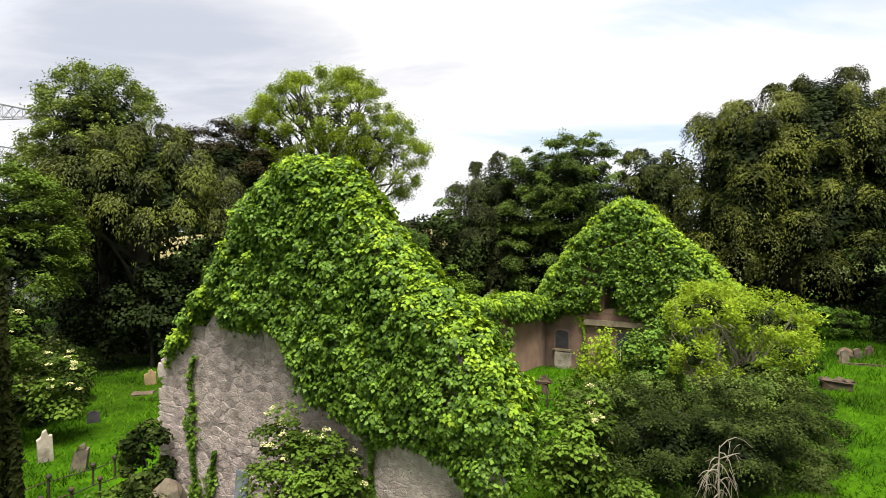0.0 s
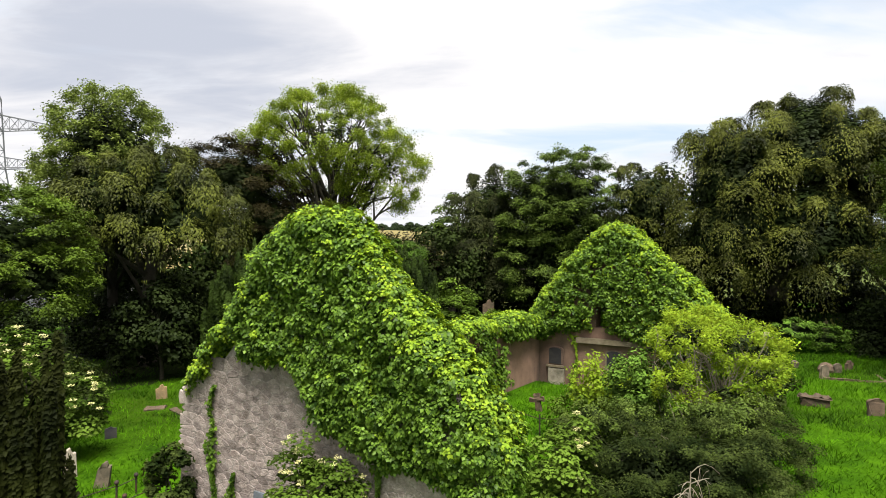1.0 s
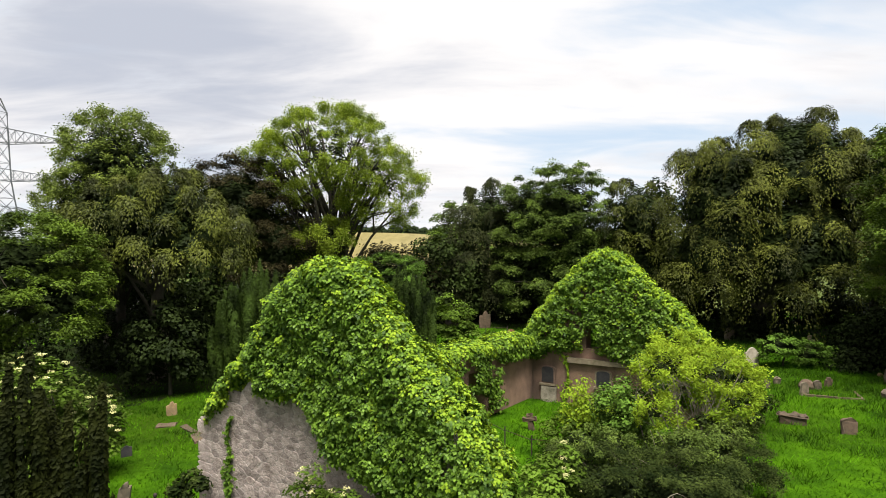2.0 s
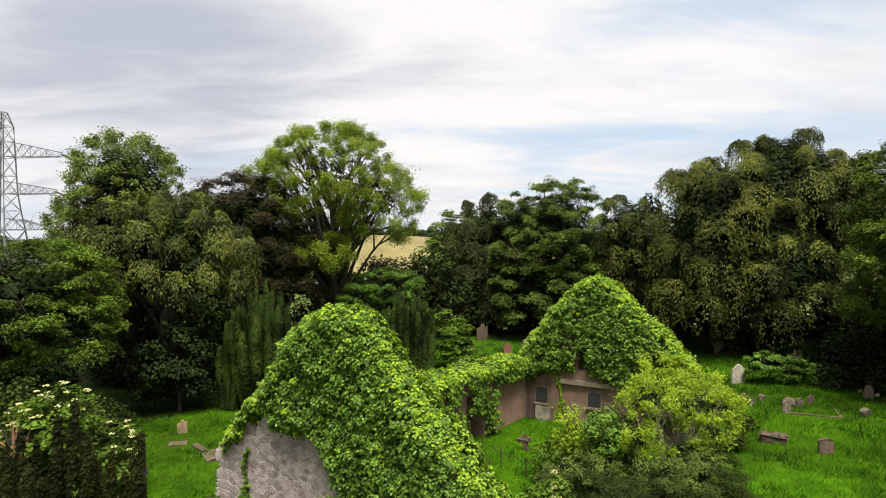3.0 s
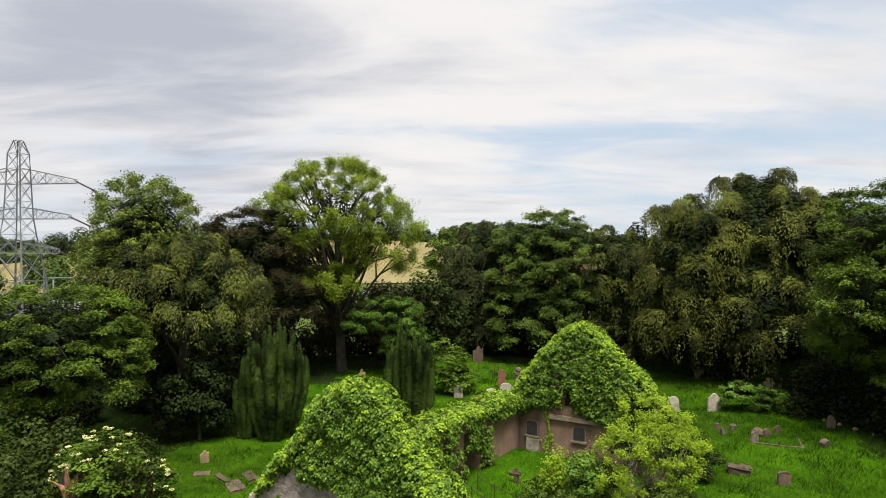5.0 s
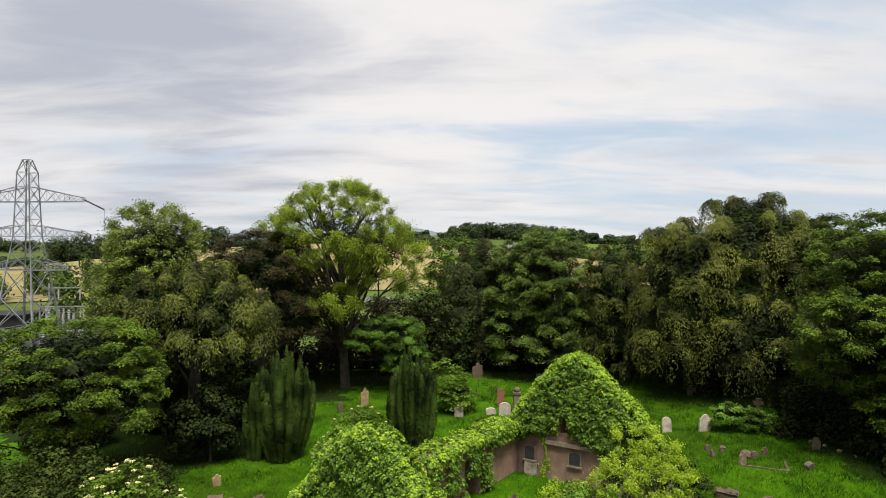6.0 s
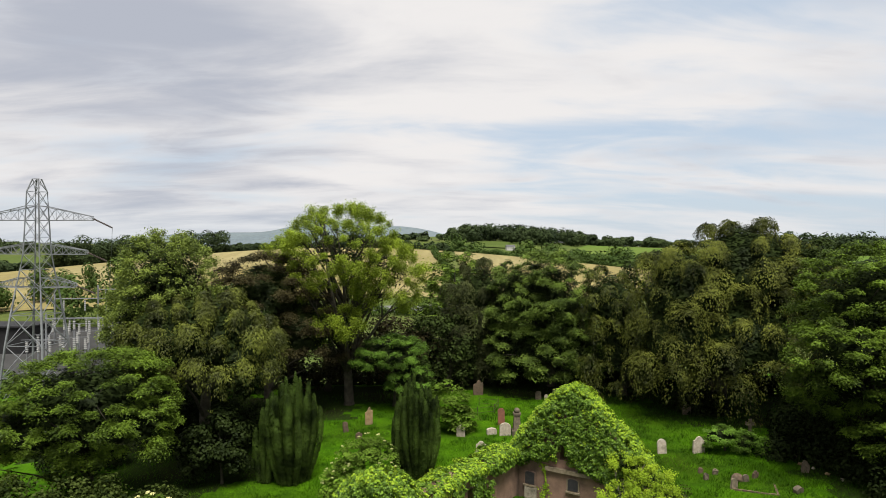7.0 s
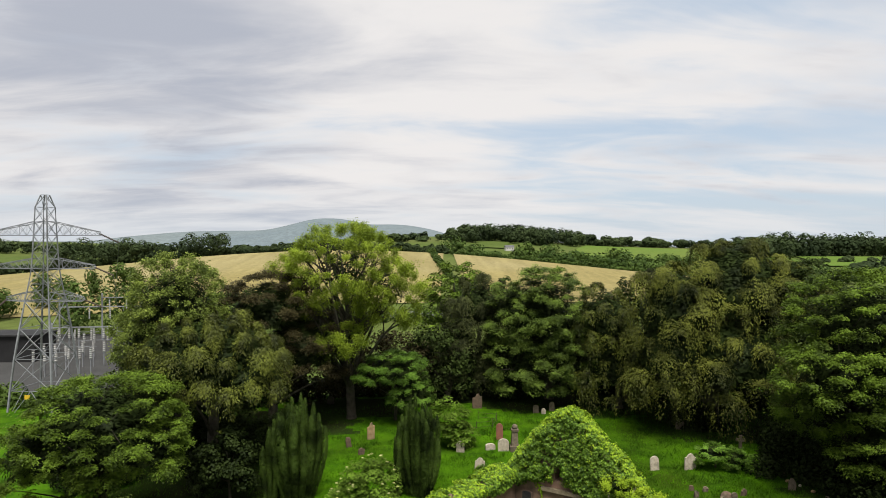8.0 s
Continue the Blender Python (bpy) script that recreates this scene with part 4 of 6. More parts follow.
def umbels(t, spots, size, seed, label="flat cream flower heads"):
    """Flat heads of small flowers on a shrub, in the shrub's own space."""
    r = np.random.default_rng(seed)
    pts, nr = [], []
    for s in spots:
        k = 34
        a, q = r.uniform(0, math.tau, k), np.sqrt(r.random(k))
        pts.append(np.stack([s[0] + np.cos(a) * q * size, s[1] + np.sin(a) * q * size, s[2] + 0.02 * r.normal(size=k) - q * q * size * 0.2], 1))
        nr.append(np.array([0, -0.25, 1.0]) + r.normal(size=(k, 3)) * 0.25)
    part("blossom", leaf_mesh("blossom", np.concatenate(pts), np.concatenate(nr), size * 0.34, PETAL, 0.95, 0, 0.05), None, t, label)["kind"] = "stuff"


def umbels_on(t, x, y, ells, n, size, seed, zmin=-0.2, front=True):
    """Flower heads spread over the outside of a shrub."""
    r = np.random.default_rng(seed)
    z = gz(x, y)
    spots = []
    while len(spots) < n:
        e = ells[r.integers(len(ells))]
        d = r.normal(size=3)
        d /= np.linalg.norm(d)
        if d[2] < zmin or (front and d[1] > 0.5):
            continue
        spots.append((e[0] - x + d[0] * e[3] * 1.1, e[1] - y + d[1] * e[4] * 1.1, e[2] - z + d[2] * e[5] * 1.08))
    umbels(t, spots, size, seed)


# the row of tall trees behind the churchyard
plant("ash_tree", "tall airy yellow-green ash with forking dark limbs", "tree", -9.0, 52.0,
      [(-9.6, 51, 15.8, 6.1, 5.0, 4.8), (-14.0, 51, 14.2, 3.4, 3.4, 3.6), (-5.2, 51, 13.4, 3.9, 3.4, 3.9), (-9.5, 49, 9.4, 2.6, 2.4, 1.6), (-12.5, 50, 8.6, 1.7, 1.6, 1.5)],
      0, 0.5, 1.45, 0.18, ASH_LEAF, "airy", 0.46, 90, 11, 0.3, 0.26, 0.4, stem_mat=BARK, twigs=220, lobe=1.3, low=-0.8, core=0.02)
plant("pale_ash_tree", "tall ash with pale feathery yellow-green foliage", "tree", -22.0, 40.5,
      [(-22.1, 40, 13.3, 3.9, 4.0, 4.5), (-22.8, 40, 10.6, 4.5, 4.0, 3.8)], 0, 0.6, 1.15, 0.19, GREY_LEAF, "airy", 0.35, 60, 12, 0.3, stem_mat=DARK_BARK, twigs=90, lobe=1.0)
plant("olive_beech_tree", "broad beech with drooping olive-green foliage", "tree", -18.2, 37.5,
      [(-18.2, 37.0, 8.9, 5.6, 5.2, 4.6), (-15.4, 36.5, 8.0, 3.7, 3.8, 2.6), (-20.5, 36.5, 9.8, 3.6, 3.6, 3.2)], 0, 0.62, 1.25, 0.17, OLIVE_LEAF, "weeping", 0.5, 16, 13, lobe=1.5, low=-0.3, core=0.8)
plant("copper_beech_tree", "dark brown copper beech crown", "tree", -16.5, 49.5,
      [(-16.8, 49, 11.2, 4.7, 4.2, 5.0), (-14.0, 50, 7.5, 4.8, 4.2, 5.6)], 0, 0.65, 1.2, 0.2, COPPER_LEAF, "layered", 0.45, 16, 14, lobe=1.5, core=0.5)
plant("young_sycamore_tree", "spreading young sycamore with bright layered leaves", "tree", -22.5, 29.0,
      [(-22.3, 28.6, 6.4, 5.1, 4.6, 3.9), (-19.4, 28.2, 5.2, 2.6, 2.6, 2.2), (-25.5, 28, 4.7, 3.5, 3.5, 3.1)], 0, 0.62, 1.5, 0.17, SYC_LEAF, "layered", 0.32, 34, 15, stem_mat=DARK_BARK, twigs=20, lobe=1.1, low=-0.6)
plant("sycamore_tree", "broad dark green sycamore with layered foliage", "tree", 12.5, 57.0,
      [(11.8, 55.6, 10.3, 4.9, 5.0, 6.2), (8.8, 55.8, 10.6, 3.4, 3.6, 5.0), (11.0, 55.0, 6.0, 5.6, 4.4, 5.0), (14.6, 55.2, 6.8, 3.6, 4.0, 5.6)], 0, 0.75, 1.3, 0.21, MID_LEAF, "layered", 0.45, 18, 16, lobe=1.35, low=-0.6)
plant("dark_beech_tree", "dark olive beech behind the graves", "tree", 4.6, 61.0,
      [(5.4, 60.5, 9.6, 4.4, 4.2, 6.2), (2.6, 60, 5.4, 3.6, 3.8, 5.4), (7.0, 59, 5.5, 3.6, 3.6, 5.0)], 0, 0.75, 1.15, 0.2, BROWN_LEAF, "weeping", 0.4, 14, 17, lobe=1.8, core=0.3)
plant("silver_beech_tree", "slender drooping olive-green beech", "tree", 19.2, 53.0,
      [(17.4, 52, 10.3, 2.9, 3.2, 4.6), (18.2, 52, 5.6, 3.4, 3.2, 4.8)], 0, 0.65, 1.2, 0.2, OLIVE_LEAF, "weeping", 0.35, 12, 18, lobe=1.4, low=-0.6, core=0.45)
plant("weeping_beech_tree", "huge weeping beech with trailing olive curtains", "tree", 26.5, 47.5,
      [(28.4, 46.5, 13.6, 5.4, 5.0, 6.2), (22.4, 46, 12.0, 4.4, 4.4, 5.2), (33.4, 46.5, 12.2, 4.4, 4.8, 5.6), (27, 43.5, 7.6, 5.2, 4.0, 5.2), (22.0, 45.4, 8.0, 4.2, 4.0, 4.8)],
      0, 0.75, 1.0, 0.175, WEEP_LEAF, "weeping", 0.7, 30, 19, lobe=1.9, low=-0.6, core=1.3, twigs=30)
plant("lime_tree", "tall green sycamore with layered bright foliage", "tree", 31.0, 34.0,
      [(31.0, 32.5, 12.0, 5.6, 5.0, 5.0), (28.2, 30.5, 8.9, 4.4, 3.8, 3.7), (33.0, 30.5, 9.6, 5.5, 4.6, 4.4), (28.0, 33, 6.4, 3.0, 3.0, 2.2), (30.2, 29.4, 4.9, 3.4, 3.2, 3.4)],
      0, 0.7, 1.2, 0.18, SYC_LEAF, "layered", 0.5, 26, 20, stem_mat=DARK_BARK, twigs=16, lobe=1.2, low=-0.45)
plant("sycamore_tree", "tall dark green sycamore at the yard's edge", "tree", 34.5, 46.5,
      [(34.5, 46, 10.5, 5.4, 5.0, 6.8), (39, 43, 8.5, 5.0, 5.0, 6.5)], 0, 0.85, 1.2, 0.26, DARK_LEAF, "layered", 0.45, 12, 21, lobe=1.5)
plant("sycamore_tree", "green sycamore beyond the churchyard trees", "tree", 3.2, 92.0,
      [(3.4, 91, 11.0, 4.6, 4.4, 4.8), (5.6, 91, 8.0, 4, 4, 4), (0.5, 92, 6.5, 4, 4, 4.5)], 0, 1.2, 1.6, 0.42, SYC_LEAF, "layered", 0.4, 8, 22)
plant("beech_tree", "dark beech closing the back of the churchyard", "tree", -27.6, 49.5,
      [(-27.6, 49, 6.2, 3.2, 3.2, 4.8)], 0, 1.1, 1.5, 0.38, DARK_LEAF, "round", 0.4, 8, 23)
plant("beech_tree", "dark beech filling the gap behind the olive beech", "tree", -21.5, 46.5,
      [(-21.5, 46.2, 6.0, 4.4, 2.6, 5.2)], 0, 1.0, 1.4, 0.34, DARK_LEAF, "round", 0.35, 8, 26)
plant("beech_tree", "dark undergrown beech behind the yews", "tree", -12.0, 57.5,
      [(-12.5, 57, 5.2, 4.5, 3.0, 4.8), (-4.5, 58.0, 4.4, 4.5, 3.0, 4.0)], 0, 1.0, 1.5, 0.34, COPPER_LEAF, "round", 0.35, 8, 24)
plant("beech_tree", "dark undergrown beech on the far boundary", "tree", 1.0, 57.5,
      [(0.2, 57, 4.8, 4.2, 2.8, 4.4), (8.0, 58.5, 4.2, 4.0, 2.6, 3.8)], 0, 1.0, 1.5, 0.34, DARK_LEAF, "round", 0.35, 8, 25)

# unseen trees added on both flanks, to shade the yard's edges
for k, (tx, ty) in enumerate(((31.5, 19.5), (26.5, 12.5), (-28.5, 14.0), (-33.0, 24.0))):
    plant("sycamore_tree", "added dark sycamore out of view, shading the yard's edge", "tree", tx, ty,
          [(tx, ty, gz(tx, ty) + 9.5, 4.8, 4.8, 5.6), (tx + 0.8, ty - 0.6, gz(tx, ty) + 5.2, 4.4, 4.4, 3.8)], 0, 1.1, 1.3, 0.42, DARK_LEAF, "layered", 0.4, 8, 27 + 80 * k, group="ring of trees")

plant("beech_tree", "dark beech behind the drooping beeches", "tree", 20.8, 55.5,
      [(20.8, 55.3, 8.0, 3.8, 2.6, 6.4)], 0, 1.1, 1.5, 0.36, DARK_LEAF, "round", 0.4, 8, 28)
plant("beech_tree", "dark beech closing the back of the weeping beech", "tree", 27.5, 53.0,
      [(27.5, 52.6, 8.5, 6.0, 2.4, 6.8)], 0, 1.1, 1.5, 0.36, DARK_LEAF, "round", 0.4, 8, 29)

# smaller trees in and round the churchyard
plant("holly_tree", "rounded glossy green young tree under the ash", "tree", -4.4, 51.0,
      [(-4.6, 50.2, 5.2, 3.4, 2.6, 2.9), (-2.8, 49.6, 3.6, 2.4, 2.2, 2.0)], 0, 0.5, 1.7, 0.17, HOLLY_LEAF, "layered", 0.16, 20, 31, lobe=1.05)
plant("holly_bush", "light green bushy shrub beside the graves", "shrub", 1.1, 43.5,
      [(0.9, 43.2, 2.8, 1.7, 1.4, 2.0), (1.7, 42.8, 1.6, 1.4, 1.2, 1.2)], 0, 0.5, 1.9, 0.2, ELDER_LEAF, "layered", 0.08, 10, 32)


def columns(name, label, category, x, y, groups, leaf, per, material, seed, aspect=0.6, rise=-1.2):
    """An upright evergreen: fluted columns of foliage that rise from the foot and end in tips of uneven height.
    Each group: x, y, radius, height, number of columns, their thickness."""
    r = np.random.default_rng(seed)
    base = np.array([x, y, gz(x, y)])
    t = thing(name, Matrix.Translation(Vector(base)), label, category)
    ps, ns = [], []
    for gx0, gy0, rad, hgt, n, fat in groups:
        for k in range(n):
            rho = math.sqrt((k + 0.5) / n)
            a = k * 2.4 + r.uniform(-0.2, 0.2)
            top = hgt * (1.0 - 0.28 * rho ** 2) * r.uniform(0.80, 1.06)
            m = int(per * top / hgt * (1.0 if rho > 0.5 else 0.5))
            q = r.random(m)
            out = rad * rho * (0.50 + 0.50 * np.sin(np.clip(q * 1.2, 0, 1) * math.pi * 0.5))
            end = np.sqrt(np.clip(1 - np.clip((q - 0.72) / 0.28, 0, 1) ** 2, 0.002, 1))
            w = fat * 0.66 * r.uniform(0.7, 1.25) * (0.75 + 0.25 * np.sin(q * math.pi)) * end * r.uniform(0.86, 1.06, m)
            d = unit(r.normal(size=(m, 3)) * np.array([1, 1, 0.12]) + np.array([math.cos(a), math.sin(a), 0]) * 0.35 * rho)
            seen = d[:, 1] < 0.35
            d, w, q, out, end, m = d[seen], w[seen], q[seen], out[seen], end[seen], int(seen.sum())
            ps.append(np.stack([gx0 - x + math.cos(a) * out, gy0 - y + math.sin(a) * out, 0.10 + top * q], 1) + d * w[:, None])
            ns.append(d + np.array([0, 0, 0.25]) + (1 - end)[:, None] * np.array([0, 0, 0.8]) + r.normal(size=(m, 3)) * 0.25)
    p, nr = np.concatenate(ps), np.concatenate(ns)
    part("crown", leaf_mesh("crown", p, nr, leaf * r.uniform(0.7, 1.3, len(p)), material, aspect, rise, 0.06, single=True), None, t)
    bm = bmesh.new()
    tube(bm, [(0, 0, -0.2), (0, 0, 0.6), (0.05, 0, 1.6)], [0.24, 0.2, 0.1], 8)
    part("trunk", bm, BARK, t, smooth=True)
    return t


columns("irish_yew", "dark upright Irish yew with ridged columns", "yew", -1.85, 33.6, [(-1.75, 33.6, 1.6, 7.0, 28, 0.36), (-3.25, 33.4, 0.5, 5.0, 4, 0.30)], 0.2, 2700, YEW_LEAF, 33, 0.42, -2.2)
columns("irish_yew", "broad dark upright yew with ridged columns", "yew", -10.9, 33.6, [(-10.7, 33.6, 2.0, 7.5, 36, 0.40), (-12.6, 33.4, 0.7, 5.6, 6, 0.34)], 0.2, 2700, YEW_LEAF, 34, 0.42, -2.2)
columns("cypress_group", "dark narrow cypress columns close together", "cypress", -7.8, 9.2,
        [(-6.7, 9.0, 0.45, 6.8, 9, 0.18), (-7.95, 9.3, 0.65, 7.2, 13, 0.2), (-9.4, 9.4, 0.6, 7.1, 7, 0.22), (-7.3, 8.8, 0.35, 5.6, 5, 0.16)], 0.2, 2600, CYPRESS_LEAF, 35, 0.34, -2.6)
# leaf colour darkened to stand for the beech's shade
plant("ivy_bush", "ivy-clad bush darkened for the shade under the beech", "shrub", -15.6, 33.4,
      [(-16.0, 33.6, 2.2, 2.4, 1.6, 2.6)], 60, 0.7, 120, 0.24, SHADE_LEAF, "round", 0.1, 6, 36)

# elder, thorn and saplings round the church
E1 = [(-2.7, 12.0, 1.0, 1.05, 0.65, 1.5), (-3.15, 12.4, 2.2, 0.45, 0.35, 0.7), (-1.9, 11.6, 0.5, 0.85, 0.6, 1.2), (-2.3, 11.9, 1.8, 0.7, 0.5, 0.7)]
t = plant("elder_bush", "flowering elder bush against the gable wall", "shrub", -2.9, 12.0, E1, 0, 0.32, 2.0, 0.1, ELDER_LEAF, "layered", 0.05, 14, 41, 0.3, 0.2, 0.8)
umbels_on(t, -2.9, 12.0, E1, 26, 0.085, 41)
E2 = [(-14.9, 20.3, 2.5, 1.4, 1.2, 1.7), (-13.2, 21.3, 1.2, 0.9, 0.8, 1.3), (-16.2, 21.0, 1.9, 1.3, 1.2, 1.6)]
t = plant("elder_bush", "elder bush full of cream flower heads", "shrub", -14.8, 20.6, E2, 0, 0.42, 1.7, 0.16, PALE_ELDER, "layered", 0.08, 12, 42)
umbels_on(t, -14.8, 20.6, E2, 75, 0.12, 42, 0.0)
E3 = [(-4.9, 28.6, 2.6, 1.9, 1.5, 2.0), (-6.2, 28.4, 1.6, 1.4, 1.2, 1.5)]
t = plant("elder_bush", "elder bush with scattered cream flowers behind the church", "shrub", -5.0, 28.8, E3, 0, 0.42, 1.9, 0.16, ELDER_LEAF, "layered", 0.08, 12, 43)
umbels_on(t, -5.0, 28.8, E3, 40, 0.09, 43, 0.0)
E4 = [(2.9, 13.8, 1.3, 0.9, 0.8, 1.2), (3.4, 14.4, 2.0, 0.5, 0.5, 0.8)]
t = plant("elder_bush", "young elder with flat cream flowers beside the ruin", "shrub", 3.0, 14.0, E4, 0, 0.30, 1.8, 0.13, ELDER_LEAF, "layered", 0.04, 9, 44, 0.3, 0.2, 0.8)
umbels_on(t, 3.0, 14.0, E4, 7, 0.11, 44, 0.1)
plant("thorn_thicket", "dense dark thorn thicket filling the nave's flank", "shrub", 5.6, 13.9,
      [(5.0, 14.2, 1.0, 1.9, 1.5, 1.9), (6.4, 13.6, 1.2, 1.8, 1.5, 1.8), (4.2, 16.2, 0.9, 1.5, 1.4, 1.5)], 0, 0.34, 0.85, 0.075, BUSH_LEAF, "layered", 0.06, 10, 45, lobe=0.75)
plant("thorn_thicket", "dense dark thorn thicket beside the saplings", "shrub", 8.6, 16.9,
      [(8.4, 16.4, 0.9, 2.0, 1.6, 1.7), (9.4, 18.2, 0.9, 1.8, 1.8, 1.5), (7.0, 17.6, 0.8, 1.5, 1.3, 1.4)], 0, 0.34, 0.85, 0.075, BUSH_LEAF, "layered", 0.06, 10, 46, lobe=0.75)
plant("bramble_patch", "low scrambling bramble and young elder", "shrub", 5.8, 20.6,
      [(5.4, 20.4, 0.9, 1.6, 1.8, 1.2), (7.2, 22.4, 0.9, 1.6, 1.8, 1.3)], 0, 0.36, 1.6, 0.12, ELDER_LEAF, "round", 0.04, 8, 47)
plant("bramble_patch", "pale grey-green bramble sprawling over the thicket", "shrub", 6.6, 16.0,
      [(5.2, 15.8, 2.3, 0.9, 0.8, 0.5), (7.2, 15.4, 2.4, 1.0, 0.7, 0.5), (8.9, 16.8, 2.2, 1.0, 0.9, 0.5), (4.6, 17.6, 1.9, 0.9, 0.9, 0.6)], 0, 0.3, 0.85, 0.1, BRAMBLE_LEAF, "airy", 0.03, 14, 55, 0.5, 0.15, 0.5, stem_mat=TWIG, lobe=0.45, low=-0.5, core=0.1)
plant("privet_bush", "dark square privet bush under pale saplings", "shrub", 6.2, 18.5,
      [(6.0, 18.2, 2.7, 0.75, 0.7, 1.15), (6.6, 18.8, 2.5, 0.6, 0.6, 1.1)], 0, 0.33, 1.9, 0.11, HOLLY_LEAF, "round", 0.05, 6, 48)
plant("ash_sapling", "yellow-green ash sapling with bare pale stems", "sapling", 8.8, 18.4,
      [(7.5, 17.8, 4.2, 1.1, 1.0, 0.9), (9.3, 18.4, 3.9, 1.5, 1.2, 1.0), (8.6, 19.6, 4.2, 1.4, 1.2, 0.8), (10.6, 19.2, 3.5, 1.0, 1.0, 0.7), (9.9, 18.0, 2.9, 1.0, 0.8, 0.6), (6.9, 17.2, 3.0, 0.8, 0.7, 0.7),
       (8.6, 17.4, 2.6, 0.9, 0.6, 0.5)],
      0, 0.3, 0.75, 0.12, SAP_LEAF, "airy", 0.06, 46, 49, 0.5, 0.15, 0.5, stem_mat=TWIG, twigs=30, lobe=0.55, low=-0.6, core=0.05)
plant("ash_sapling", "yellow-green ash sapling in front of the far gable", "sapling", 9.8, 24.6,
      [(10.6, 24.8, 4.0, 1.1, 1.1, 0.8), (11.5, 23.8, 3.5, 1.3, 1.2, 0.8), (11.8, 22.4, 3.0, 1.1, 1.2, 0.8)], 0, 0.4, 0.9, 0.13, SAP_LEAF, "round", 0.06, 26, 50, 0.2, 0.15, 0.5,
      stem_mat=TWIG, twigs=12, lobe=0.6, low=-0.5, core=0.05)
plant("elder_bush", "low dark bush at the ruin's far corner", "shrub", 14.0, 25.4, [(13.6, 25.2, 1.2, 1.3, 1.1, 1.1)], 30, 0.4, 90, 0.16, BUSH_LEAF, "round", 0.04, 5, 51)
plant("elder_bush", "small dark bush at the foot of the gable", "shrub", -7.5, 15.0, [(-7.3, 15.2, 0.5, 0.6, 0.5, 1.3)], 30, 0.3, 90, 0.13, BUSH_LEAF, "round", 0.04, 5, 52)
plant("laurel_bush", "glossy green bush on the churchyard's edge", "shrub", 22.0, 36.8,
      [(21.6, 36.6, 1.8, 1.5, 1.1, 1.1), (23.4, 36.2, 1.5, 1.2, 1.0, 1.0)], 0, 0.5, 1.8, 0.18, HOLLY_LEAF, "layered", 0.06, 8, 53, lobe=0.6)
# bushes in near-black leaf, to paint the shade below the right-hand trees
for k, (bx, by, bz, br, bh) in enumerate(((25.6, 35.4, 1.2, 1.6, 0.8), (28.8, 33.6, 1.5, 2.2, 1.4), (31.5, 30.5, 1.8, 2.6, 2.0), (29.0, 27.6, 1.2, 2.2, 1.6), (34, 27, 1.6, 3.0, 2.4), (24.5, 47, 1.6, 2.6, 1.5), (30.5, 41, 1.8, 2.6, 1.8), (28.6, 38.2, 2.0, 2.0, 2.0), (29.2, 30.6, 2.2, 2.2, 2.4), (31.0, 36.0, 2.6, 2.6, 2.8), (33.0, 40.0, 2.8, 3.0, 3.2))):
    plant("undergrowth", "tangled undergrowth below the trees, darkened for their shade", "shrub", bx, by, [(bx, by, bz, br, br * 0.8, bh)], 0, 0.5, 1.4, 0.24, SHADE_LEAF, "round", 0.03, 4, 60 + k, group="undergrowth")
# the last five take the near-black leaf, as painted shade under the crowns
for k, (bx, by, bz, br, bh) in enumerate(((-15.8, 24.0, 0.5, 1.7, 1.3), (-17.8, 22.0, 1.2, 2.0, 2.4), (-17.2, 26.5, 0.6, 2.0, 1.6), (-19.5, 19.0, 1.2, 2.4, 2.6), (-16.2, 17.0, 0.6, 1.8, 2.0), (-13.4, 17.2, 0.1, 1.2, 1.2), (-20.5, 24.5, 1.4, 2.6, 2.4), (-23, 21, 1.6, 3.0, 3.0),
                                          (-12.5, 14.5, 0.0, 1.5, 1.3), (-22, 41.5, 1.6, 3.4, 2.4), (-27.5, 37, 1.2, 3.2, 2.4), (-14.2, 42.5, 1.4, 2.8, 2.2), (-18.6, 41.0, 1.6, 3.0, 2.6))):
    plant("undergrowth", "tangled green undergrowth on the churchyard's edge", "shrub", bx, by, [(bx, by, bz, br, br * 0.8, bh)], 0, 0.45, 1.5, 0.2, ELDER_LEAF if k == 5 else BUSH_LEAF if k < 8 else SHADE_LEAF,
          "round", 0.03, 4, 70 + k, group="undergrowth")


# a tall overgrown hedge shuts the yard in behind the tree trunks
# added to close the gaps; its near-black leaves stand for shade
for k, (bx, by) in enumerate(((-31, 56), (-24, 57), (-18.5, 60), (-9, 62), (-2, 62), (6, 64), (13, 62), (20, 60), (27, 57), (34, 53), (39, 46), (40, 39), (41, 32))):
    plant("boundary_hedge", "tall overgrown hedge added behind the trees, darkened for shade", "hedge", bx, by, [(bx, by, gz(bx, by) + 2.2, 4.4, 2.0, 2.4), (bx + 2, by, gz(bx, by) + 1.0, 3.6, 1.6, 1.4), (bx - 2, by, gz(bx, by) + 0.8, 3.4, 1.6, 1.2)],
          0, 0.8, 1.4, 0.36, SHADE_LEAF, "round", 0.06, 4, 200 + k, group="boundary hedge")

